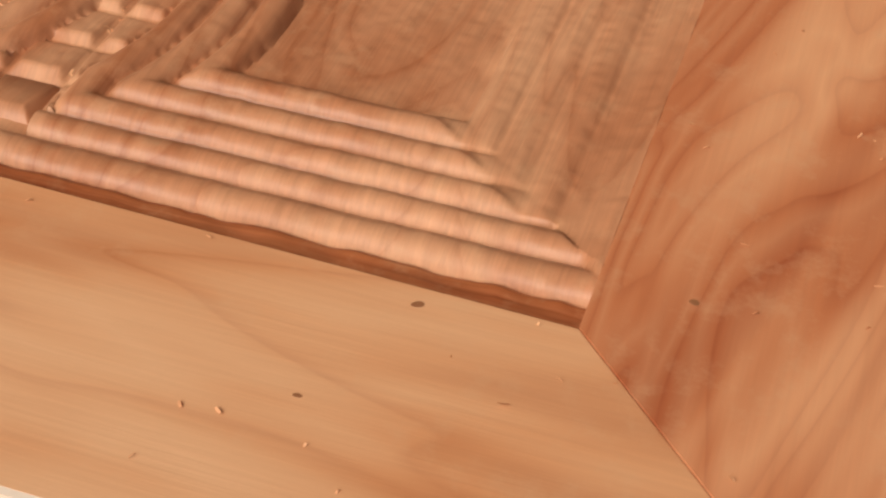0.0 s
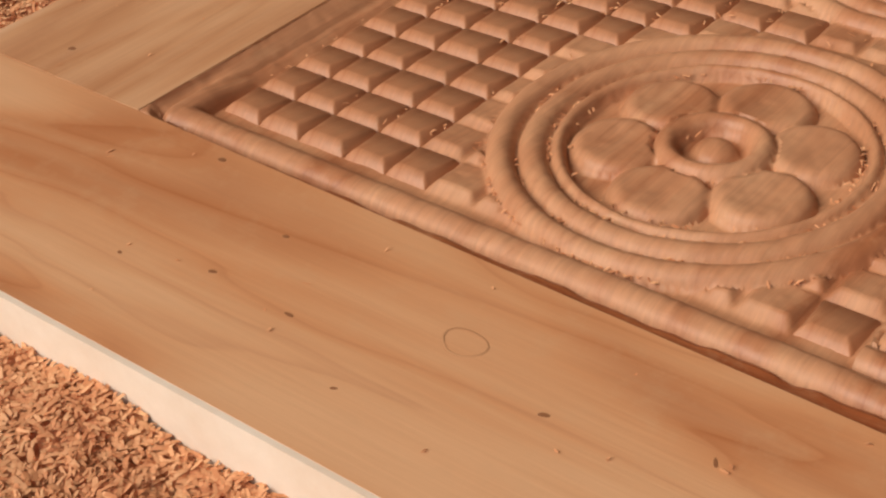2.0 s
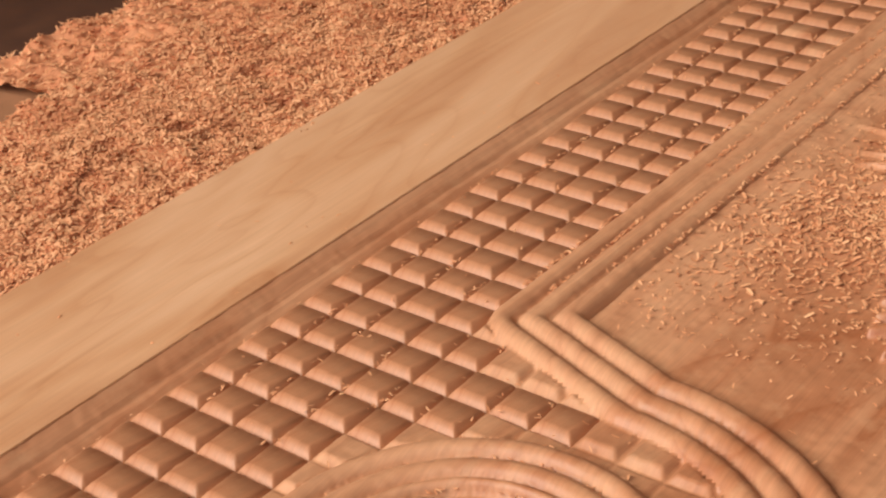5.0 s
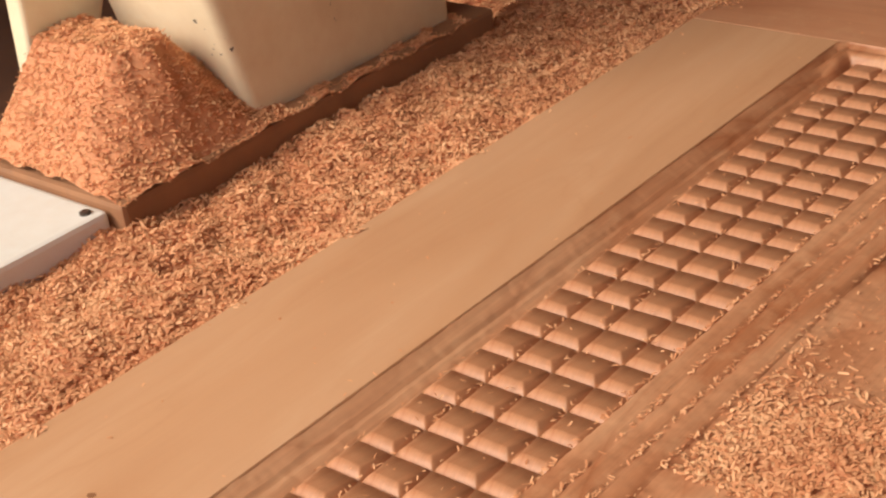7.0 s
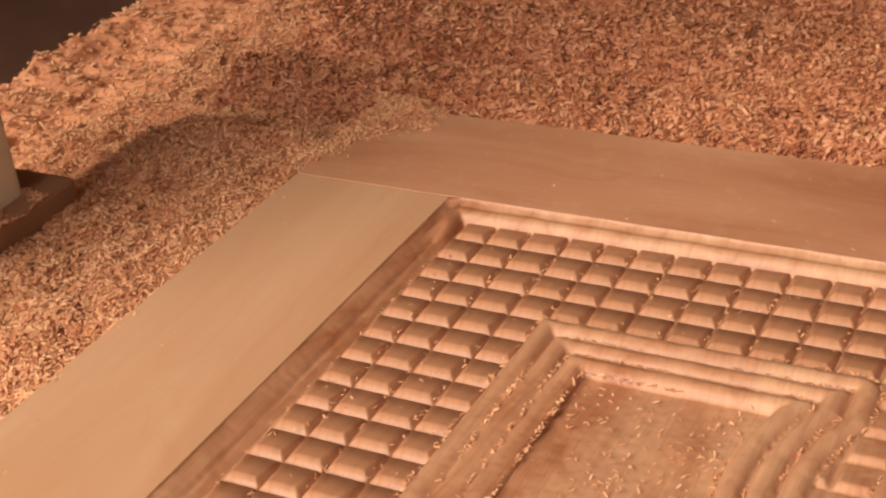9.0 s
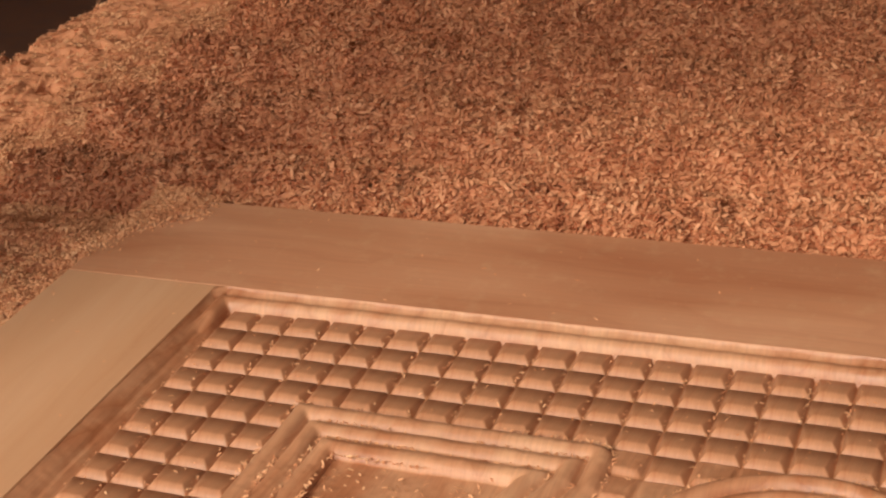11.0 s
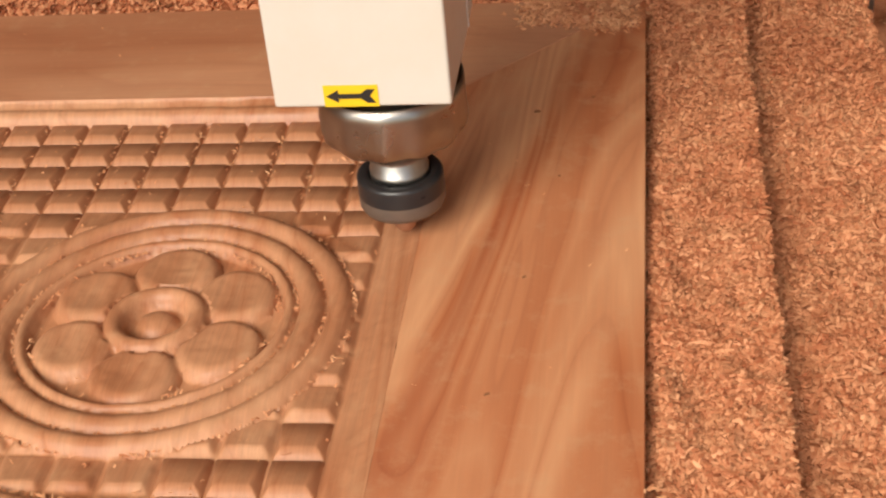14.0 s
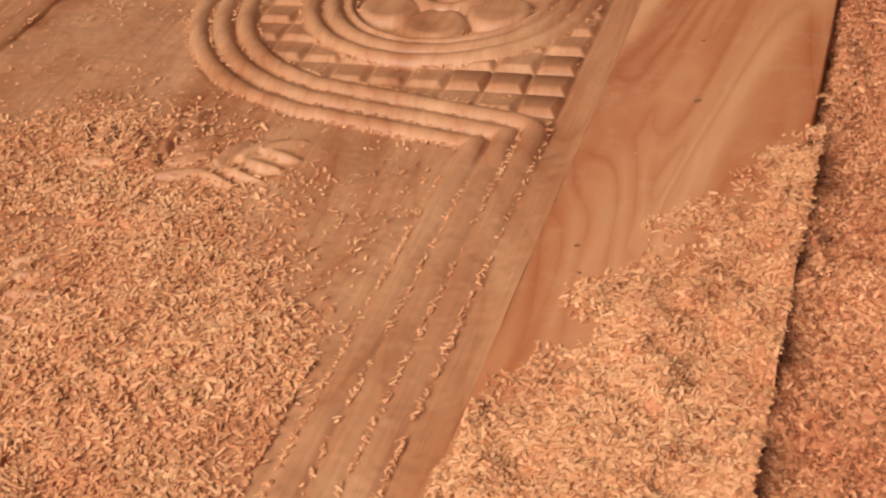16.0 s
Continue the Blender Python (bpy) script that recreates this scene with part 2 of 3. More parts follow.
door = tagged(new("carved_door_leaf"), "reddish softwood door leaf, half carved, lying on the machine bed", "door")
YL, YR = -0.0331, -0.0438                                   # the rail's inner edge at the left and right end of the carving


def slab(poly):
    """A board of the leaf with the outline poly, its upper edges slightly eased."""
    bm = bmesh.new()
    lo, hi = ([bm.verts.new((a, c, z)) for a, c in poly] for z in (BOTTOM, TOP))
    bm.faces.new(hi)
    bm.faces.new(lo[::-1])
    for k in range(len(poly)):
        j = (k + 1) % len(poly)
        bm.faces.new((lo[k], lo[j], hi[j], hi[k]))
    bmesh.ops.bevel(bm, geom=[e for e in bm.edges if all(v.co.z > 0 for v in e.verts)], offset=0.0005, segments=2, affect="EDGES")
    return bm


# the right stile is mitred into both rails
near_rail = part("rail", slab([(BX0, BY0), (BX1, BY0), (CX1, YR), (CX0, YL), (BX0, YL)]), WOOD_NEAR, door, "planed bottom rail with flowing grain and knots")
part("edge_band", box(BX0 + 0.001, BX1 - 0.001, BY0 - 0.0022, BY0 + 0.0006, BOTTOM, TOP - 0.0001), PALE, near_rail, "pale raw edge of the rail")
part("rail", slab([(BX0, CY1), (CX1, CY1), (BX1, BY1), (BX0, BY1)]), WOOD_FAR, door, "planed top rail, dusty")
part("stile", slab([(BX0, YL), (CX0, YL), (CX0, CY1), (BX0, CY1)]), WOOD_LEFT, door, "planed stile with long pale grain")
part("stile", slab([(CX1, YR), (BX1, BY0), (BX1, BY1), (CX1, CY1)]), WOOD_RIGHT, door, "reddish stile with swirling grain and knots")
part("core", box(CX0 + 0.001, CX1 - 0.001, CY0 + 0.001, CY1 - 0.001, BOTTOM, -0.012), CARVED, door)

KNOT = dusty("dark_knot", (0.25, 0.1, 0.042), (0.4, 0.18, 0.08), 0.5, 0.6, scale=300.0)
RING = dusty("knot_ring", (0.5, 0.255, 0.125), (0.55, 0.28, 0.14), 0.5, 0.6, scale=200.0)


def knot(x, y, a, b, turn, mat=KNOT, hole=0.0):
    """A small flush knot, or the ring of a larger one."""
    bm = bmesh.new()
    rr = random.Random(int(x * 9973 + y * 7919))
    n, ct, st = 36, math.cos(radians(turn)), math.sin(radians(turn))
    ph = rr.uniform(0, 6)
    wob = [1 + 0.1 * math.sin(ph + 4 * math.pi * k / n) + 0.05 * math.sin(2 * ph + 6 * math.pi * k / n) + rr.uniform(-0.02, 0.02) for k in range(n)]
    rim = [[bm.verts.new((x + f * w * (a * math.cos(t) * ct - b * math.sin(t) * st), y + f * w * (a * math.cos(t) * st + b * math.sin(t) * ct), TOP + h))
            for w, t in zip(wob, (2 * math.pi * k / n for k in range(n)))] for f, h in ((1, 0.00005), (0.94, 0.0002), (max(hole, 0.02), 0.0002))]
    for p, q in zip(rim, rim[1:]):
        for k in range(n):
            bm.faces.new((p[k], p[(k + 1) % n], q[(k + 1) % n], q[k]))
    part("knot", bm, mat, door)


for _x, _y, _a, _b, _t in ((0.26, -0.097, 2.6, 1.5, 20), (0.045, -0.042, 2.8, 1.6, 0), (0.11, -0.069, 2.2, 1.2, 10), (0.102, -0.103, 2.4, 1.3, 10), (0.147, -0.106, 2.8, 1.2, 0),
                           (0.32, -0.084, 3.2, 0.8, -60), (0.476, -0.1, 1.8, 1.1, 0), (0.497, -0.051, 3.0, 1.6, 20), (-0.0966, -0.0095, 2.6, 2.2, 0), (-0.0735, 0.713, 3.2, 2.4, 0),
                           (0.602, 1.365, 2.4, 2.0, 0), (0.602, 1.038, 3.0, 2.4, 30), (0.568, 0.89, 2.0, 1.7, 0), (0.574, 0.868, 1.6, 1.3, 0), (0.634, 1.381, 1.4, 1.2, 0),
                           (0.618, 1.294, 1.2, 0.9, 0), (0.594, 1.11, 1.8, 1.2, 40), (0.06, -0.115, 1.5, 1.0, 0), (0.19, -0.128, 2.0, 0.8, 30), (0.58, -0.02, 2.0, 1.8, 0), (0.605, 1.2, 1.6, 1.0, 60)):
    knot(_x, _y, _a * 0.0008, _b * 0.0008, _t)
knot(0.213, -0.0815, 0.0102, 0.0072, 10, RING, 0.9)

COL = [0, -1.2, -0.6, 2.1, 2.2, 0.5, 1.0, 1.2, 1.2, 1.4, 2.2, 1.6, 1.8, 1.7, 2.0, 1.7, 1.8, 1.0, 0.9, 0, 0, 0]
XS = [i * P + COL[i] * 0.001 for i in range(NX + 1)]
DISC = [(0.2145, 0.092, 0.1012), (0.422, 1.173, 0.1)]
PETAL_TURN = [28.0, 30.0]
BAND = 0.0465                                               # three ridges of the panel moulding


def arc(c, r, a0, a1, n=26):
    return [(c[0] + r * math.cos(radians(a0 + (a1 - a0) * k / n)), c[1] + r * math.sin(radians(a0 + (a1 - a0) * k / n))) for k in range(n + 1)]


def fillet(poly, k, r, n=6):
    a, p, b = (np.array(poly[(k + d) % len(poly)]) for d in (-1, 0, 1))
    u, v = (a - p) / np.linalg.norm(a - p), (b - p) / np.linalg.norm(b - p)
    return [tuple(p + r * (u * (1 - s) ** 2 + v * s * s)) for s in np.linspace(0, 1, n)]


# outline of the panel moulding: near edge, round the near medallion, left, far, round the far medallion, right
RXR, RYN = 0.5265, 0.0069
_o = [(RXR, RYN), (0.330, RYN)]
_o += arc(DISC[0], 0.1300, -26, 92)
_o += [(0.1, 0.2585), (0.1, FY - 0.1), (0.3085, FY - 0.1)]
_o += arc(DISC[1], 0.1275, 153, 262)
_o += [(RXR, 1.020)]
_fl = {(0.330, RYN): 0.008, (0.1, 0.2585): 0.016, (0.3085, FY - 0.1): 0.016, (RXR, 1.020): 0.02}
OUTLINE = []
for _k, _p in enumerate(_o):
    OUTLINE += fillet(_o, _k, _fl[_p]) if _p in _fl else [_p]


def inside_distance(x, y, poly):
    """Distance to the outline, positive inside."""
    best = np.full(x.shape, 1e9)
    odd = np.zeros(x.shape, bool)
    for (ax, ay), (bx, by) in zip(poly, poly[1:] + poly[:1]):
        dx, dy = bx - ax, by - ay
        s = np.clip(((x - ax) * dx + (y - ay) * dy) / (dx * dx + dy * dy + 1e-18), 0, 1)
        best = np.minimum(best, (x - ax - s * dx) ** 2 + (y - ay - s * dy) ** 2)
        if ay != by:
            odd ^= ((ay > y) != (by > y)) & (x < (bx - ax) * (y - ay) / (by - ay) + ax)
    return np.where(odd, 1, -1) * np.sqrt(best)


def ridge(s, h):
    """Half-round ridge over s in 0..1."""
    return h * np.sqrt(np.clip(1 - (2 * np.clip(s, 0, 1) - 1) ** 2, 0, 1))


def stud_height(u, v):
    """A carved stud over one cell: long slope towards the near edge, steep sides."""
    e = np.minimum.reduce([v / 0.23, 1 - 0.65 * (v - 0.23) / 0.77, u / 0.16, (1 - u) / 0.16])
    return 0.0042 * np.clip(e - 0.04, 0, 1)


# leaves of the ornament in the middle of the panel
LEAVES = []
_r = random.Random(4)
for _cx, _cy, _a, _n, _s in ((0.318, 0.93, 75, 9, 0.04), (0.30, 0.94, 140, 7, 0.036), (0.345, 0.94, 20, 7, 0.036), (0.255, 0.80, 200, 9, 0.045), (0.34, 0.62, 30, 9, 0.05), (0.36, 0.76, -20, 9, 0.045), (0.31, 0.4, 250, 8, 0.045)):
    _t = radians(_a)
    for _k in range(_n):
        _side = 1 if _k % 2 else -1
        LEAVES.append((_cx + 0.0065 * _k * math.cos(_t + 0.05 * _k), _cy + 0.0065 * _k * math.sin(_t + 0.05 * _k), _t + _side * radians(62 - 4 * _k) + _r.uniform(-0.12, 0.12),
                       _s * (1 - 0.05 * _k) * _r.uniform(0.85, 1.1), _r.uniform(0.005, 0.007), -_side * _r.uniform(4, 12)))


# fans of curved blades over the near half: root, tip, bend
FAN = (((0.236, 0.520), (0.190, 0.523), 5), ((0.236, 0.526), (0.188, 0.540), 5), ((0.233, 0.512), (0.203, 0.489), 4), ((0.236, 0.530), (0.193, 0.584), 7), ((0.239, 0.535), (0.216, 0.600), -6),
       ((0.190, 0.581), (0.218, 0.601), -9), ((0.225, 0.592), (0.249, 0.602), 9), ((0.230, 0.583), (0.265, 0.584), 7), ((0.236, 0.570), (0.269, 0.568), 6), ((0.238, 0.551), (0.264, 0.547), 8), ((0.240, 0.531), (0.264, 0.530), 8))
for _n in range(3):
    for (_x, _y), (_u, _v), _c in FAN:
        _d = (_u - _x, _v - _y)
        LEAVES.append((_x + 0.029 * _n, _y + 0.123 * _n, math.atan2(_d[1], _d[0]), math.hypot(*_d), _r.uniform(0.0042, 0.0056), _c))


def side_fill(x, y):
    """0 to 1: how far sawdust fills the moulding along the two long sides."""
    left = np.clip((0.17 - x) / 0.01, 0, 1) * np.clip((y - 0.36) / 0.12, 0, 1) * np.clip((1.235 - y) / 0.02, 0, 1)
    right = np.clip((x + y - 0.518) / 0.005, 0, 1) * np.clip((x - 0.46) / 0.004, 0, 1) * np.clip((0.985 - y) / 0.02, 0, 1)
    return np.maximum(left, right)


def relief(x, y):
    z = np.zeros(x.shape)
    kind = np.zeros(x.shape, int)
    # cut cells of the stud grid
    i = np.clip(np.searchsorted(XS, x, "right") - 1, 0, NX - 1)
    xs = np.array(XS)
    u = (x - xs[i]) / (xs[i + 1] - xs[i])
    j = np.floor(y / P)
    z = np.where(np.isin(i + 100 * j, WHOLE) | (y < 0) | (y > FY) | (x < 0) | (x > XS[-1]), -0.0008, stud_height(np.clip(u, 0, 1), y / P - j))
    # panel moulding and field
    d = inside_distance(x, y, OUTLINE)
    s = d / (BAND / 3)
    z = np.where(d > 0, ridge(s - np.floor(s), 0.0078) - 0.001, z)
    fill = side_fill(x, y)
    z = np.where((d > 0) & (d < BAND), z * (1 - 0.72 * fill) + 0.0032 * fill, z)
    kind = np.where(d > 0, 1, kind)
    field = d > BAND
    f = 0.0008 * value_noise(x, y, 3, 0.03) + 0.0026 * np.clip((y - 0.36) / 0.12, 0, 1) * np.clip((1.2 - y) / 0.12, 0, 1)
    for cx, cy, a, ln, w, curl in LEAVES:
        ca, sa = math.cos(a), math.sin(a)
        p, q = (x - cx) * ca + (y - cy) * sa, -(x - cx) * sa + (y - cy) * ca
        q = q - curl * p * p
        k = np.clip(p / ln, 0, 1)
        wide = w * np.sqrt(np.clip(np.sin(math.pi * np.clip(k * 0.92 + 0.06, 0, 1)), 0, 1))
        on = (p > 0.004) & (p < ln) & (np.abs(q) < wide)
        lobe = 0.0072 * np.clip(1 - (q / np.maximum(wide, 1e-4)) ** 2, 0, 1) ** 0.75 * (0.55 + 0.45 * np.sin(math.pi * np.clip(k * 0.8 + 0.15, 0, 1)))
        f = np.where(on, np.maximum(f, lobe), f)
    z = np.where(field, f, z)
    kind = np.where(field, 2, kind)
    # extra line along the near edge
    m = (y > -0.0084) & (y < RYN) & (x > 0.330) & (x < RXR + RYN - y)
    z = np.where(m, ridge((y + 0.0084) / 0.0153, 0.0075) - 0.001, z)
    kind = np.where(m, 1, kind)
    # flat beyond the last line
    z = np.where((x > RXR) & (x > RXR + RYN - y), 0.0, z)
    # medallions
    for n, (cx, cy, rad) in enumerate(DISC):
        r = np.hypot(x - cx, y - cy)
        a = np.degrees(np.arctan2(y - cy, x - cx))
        k = np.full(x.shape, -0.0015)
        for r0, r1, h in ((rad, rad - 0.0145, 0.0085), (rad - 0.0145, rad - 0.029, 0.008), (rad - 0.029, rad - 0.0365, 0.0065), (0.0275, 0.0155, 0.0085)):
            k = np.where((r < r0) & (r > r1), ridge((r - r1) / (r0 - r1), h) - 0.001, k)
        step = (a - PETAL_TURN[n] + 30) % 60 - 30
        pa = radians(1) * step
        px, py = r * np.cos(pa) - 0.0425, r * np.sin(pa)
        e = 1 - np.sqrt((px / 0.0213) ** 2 + (py / 0.0229) ** 2)
        petal = 0.0072 * np.sqrt(np.clip(1 - (1 - np.clip(e / 0.32, 0, 1)) ** 2, 0, 1)) - 0.0015 - 0.0016 * np.clip(e, 0, 1)
        k = np.where((e > 0) & (r > 0.0275), petal, k)
        k = np.where(r < 0.0105, 0.0065 * np.sqrt(np.clip(1 - (r / 0.0105) ** 2, 0, 1)) - 0.001, k)
        z = np.where(r < rad, k, z)
        kind = np.where(r < rad, 10 + 10 * n, kind)
        kind = np.where((r < rad) & (e > 0) & (r > 0.0275) & (r < rad - 0.037), 11 + 10 * n + ((a - PETAL_TURN[n] + 30) % 360 // 60).astype(int), kind)
        kind = np.where(r < 0.0275, 17 + 10 * n, kind)
    # border: groove, bead, and the lip up to the planed face
    yl = YL + (YR - YL) * np.clip((x - CX0) / (CX1 - CX0), 0, 1)
    kn = 0.018 / (-0.0085 - yl)
    e = np.minimum(x - CX0, np.minimum((y - yl) * kn, CY1 - y))
    cr = 0.013
    qx, qy1, qy0 = CX0 + cr - x, y - (CY1 - cr), (YL + cr) - y
    cd = cr - np.hypot(np.maximum(qx, 0), np.maximum(np.maximum(qy1, qy0), 0))
    e = np.where((qx > 0) & (np.maximum(qy1, qy0) > 0), np.where(qy1 > 0, cd, cd * 0.9), e)
    run = np.clip((x - CX0 - 0.012) / 0.012, 0, 1) * np.clip(-y / 0.006, 0, 1)
    deep = 0.0072 - 0.0045 * run
    g0 = 0.0032 + ((-0.0257 - yl) * kn - 0.0032) * run
    bead = np.where(e < g0, deep + 0.001 * value_noise(x, y, 8, 0.01), ridge((e - g0) / (0.018 - g0), 0.0094 - 0.0016 * run) - 0.001)
    bead = np.where(e < 0.0011, TOP - 0.0002 - np.clip(e, 0, 1) / 0.0011 * (TOP - deep), bead)
    # along the stile the bead runs out into a plain slope
    w = np.clip(y / 0.03, 0, 1) * np.clip((CY1 - 0.03 - y) / 0.02, 0, 1) * (x < CX0 + 0.0185)
    bead = bead * (1 - w) + w * (0.0094 * (1 - np.clip(e / 0.0185, 0, 1)) - 0.0004 - 0.0012 * np.exp(-((e - 0.0115) / 0.0012) ** 2))
    on = (e < 0.018) & (x < np.where(y < 0.02, RXR + RYN - y + 0.004, CX1 + 1)) & ~((y > 0.02) & (y < FY - 0.01) & (x > 0.2))
    z = np.where(on, bead, z)
    kind = np.where(on, 3, kind)
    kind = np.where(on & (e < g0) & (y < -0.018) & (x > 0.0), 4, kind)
    z = np.where((x > RXR) & (y > RYN - (x - RXR)) & (e > 0.0011), np.maximum(z, 0.0006 + 0.0028 * fill + (0.0091 - 0.0028 * fill) * np.clip((x - RXR) / (CX1 - RXR), 0, 1) ** 1.6), z)
    z = np.where(y < yl - 0.0002, -0.004, z)
    # tool marks and torn fibres
    z = z + 0.00022 * value_noise(x, y, 5, 0.0035) + 0.0003 * value_noise(x, y, 6, 0.012)
    return z, kind


# cells of the grid that no moulding cuts
def cell_free(i, j):
    c = np.array([(XS[i] + a * (XS[i + 1] - XS[i]), (j + b) * P) for a in (0, 0.5, 1) for b in (0, 0.5, 1)])
    if np.any(inside_distance(c[:, 0], c[:, 1], OUTLINE) > 0.0035):
        return False
    if j == 0 and i > 12:
        return False
    return all(np.all(np.hypot(c[:, 0] - cx, c[:, 1] - cy) > r + 0.001) for cx, cy, r in DISC)


CELLS = [(i, j) for j in range(NY) for i in range(NX) if cell_free(i, j)]
WHOLE = [i + 100 * j for i, j in CELLS]

STEP = 0.00135
gx = np.linspace(CX0, CX1, int((CX1 - CX0) / STEP) + 1)
gy = np.linspace(CY0, CY1, int((CY1 - CY0) / STEP) + 1)
GX, GY = np.meshgrid(gx, gy)
GZ, KIND = relief(GX, GY)
nx, ny = len(gx), len(gy)
V = np.stack([GX.ravel(), GY.ravel(), GZ.ravel()], 1)
q = np.arange(nx * ny).reshape(ny, nx)
QUADS = np.stack([q[:-1, :-1].ravel(), q[:-1, 1:].ravel(), q[1:, 1:].ravel(), q[1:, :-1].ravel()], 1)
QK = KIND[:-1, :-1].ravel()


def grid_part(name, sel, mat, parent, label=""):
    f = QUADS[sel]
    used, inv = np.unique(f, return_inverse=True)
    me = bpy.data.meshes.new(name)
    me.vertices.add(len(used))
    me.vertices.foreach_set("co", V[used].ravel())
    me.loops.add(f.size)
    me.loops.foreach_set("vertex_index", inv.ravel().astype(np.int32))
    me.polygons.add(len(f))
    me.polygons.foreach_set("loop_start", np.arange(0, f.size, 4, dtype=np.int32))
    me.update(calc_edges=True)
    me.shade_smooth()
    me.materials.append(mat)
    ob = new(name, me)
    ob.parent = parent
    return tagged(ob, label) if label else ob


grid_part("grid_ground", QK == 0, CARVED, door, "recessed ground between the carved studs")
grid_part("panel_moulding", QK == 1, CARVED, door, "triple half-round moulding winding round the panel")
grid_part("panel_field", QK == 2, CARVED, door, "recessed panel with carved leaf ornament")
grid_part("border_bead", QK == 3, CARVED, door, "rounded bead along the border of the carving")
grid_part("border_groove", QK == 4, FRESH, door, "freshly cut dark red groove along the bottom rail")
for n in range(2):
    med = grid_part("medallion", QK == 10 + 10 * n, CARVED, door, "round medallion with three raised rings and a flower")
    for k in range(6):
        grid_part("petal", QK == 11 + 10 * n + k, CARVED, med)
    grid_part("flower_boss", QK == 17 + 10 * n, CARVED, med)


def stud_mesh(w):
    """A stud with a soft ridge near its front and a long slope behind it."""
    g, h = 0.0003, 0.0042
    d = P - 2 * g
    rows = [(0.0, 0.0, -0.001), (0.07, 0.0015, h * 0.36), (0.17, 0.0033, h * 0.86), (0.215, 0.0041, h), (0.27, 0.0041, h * 0.985), (0.36, 0.0036, h * 0.89), (0.955, 0.0009, h * 0.42), (1.0, 0.0002, -0.0006)]
    bm = bmesh.new()
    lines = []
    for v, inset, z in rows:
        y = g + v * d
        a, b = g + inset, w - g - inset
        lines.append([bm.verts.new(p) for p in ((g, y, -0.001), (g + inset * 0.82, y, z * 0.8 if z > 0 else z), (a + 0.0007, y, z), (b - 0.0007, y, z), (w - g - inset * 0.82, y, z * 0.8 if z > 0 else z), (w - g, y, -0.001))])
    for p, q in zip(lines, lines[1:]):
        for k in range(5):
            bm.faces.new((p[k], p[k + 1], q[k + 1], q[k]))
    return bm


STUDS = {}
for i in range(NX):
    me = bpy.data.meshes.new("stud")
    bm = stud_mesh(XS[i + 1] - XS[i])
    bm.to_mesh(me)
    bm.free()
    me.shade_smooth()
    me.materials.append(CARVED)
    STUDS[i] = me
near_cells = [c for c in CELLS if c[1] < 14 or c[1] > 27]
rng = random.Random(11)
rest = bmesh.new()
for n, (i, j) in enumerate(near_cells[:300] + [c for c in CELLS if c not in near_cells[:300]]):
    m = pose(XS[i], j * P, rng.uniform(-0.0004, 0.0003), rng.uniform(-0.5, 0.5), rng.uniform(-0.6, 0.6), rng.uniform(-0.4, 0.4))
    if n < 300:
        ob = new("stud", STUDS[i])
        ob.parent, ob.matrix_basis = door, m
    else:
        k = len(rest.verts)
        rest.from_mesh(STUDS[i])
        rest.verts.ensure_lookup_table()
        bmesh.ops.transform(rest, matrix=m, verts=rest.verts[k:])
tagged(part("stud_field", rest, CARVED, door), kind="stuff")

# ---- beds of shavings ----


def bed(name, x0, x1, y0, y1, z, amp, label, seed, count, edge=None, size=1.0, heap=None, furrow=0.0, mat=CHIPS, fluff=1.0):
    """Uneven bed of sawdust with loose shavings on it."""
    sx, sy = max(2, int((x1 - x0) / 0.004)), max(2, int((y1 - y0) / 0.004))
    ax, ay = np.meshgrid(np.linspace(x0, x1, sx + 1), np.linspace(y0, y1, sy + 1))

    def height(px, py):
        h = z + amp * (value_noise(px, py, seed, 0.06) * 0.8 + (0.5 - np.abs(value_noise(px, py, seed + 1, 0.024))) * 1.1 + value_noise(px, py, seed + 2, 0.009) * 0.25)
        if furrow:
            h = h + furrow * (2 * np.abs(np.sin((py - 1.8 + 0.018 * value_noise(px, py, seed + 4, 0.11)) * np.pi / 0.14)) ** 0.7 - 1)
        return heap(px, py, h) if heap else h
    az = height(ax, ay)
    n = (sx + 1) * (sy + 1)
    qd = np.arange(n).reshape(sy + 1, sx + 1)
    fs = np.stack([qd[:-1, :-1].ravel(), qd[:-1, 1:].ravel(), qd[1:, 1:].ravel(), qd[1:, :-1].ravel()], 1)
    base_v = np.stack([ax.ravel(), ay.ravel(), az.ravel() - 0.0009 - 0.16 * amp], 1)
    flakes(name, label, x0, x1, y0, y1, height, seed, count, size, base_v, fs, mat=mat, fluff=fluff)


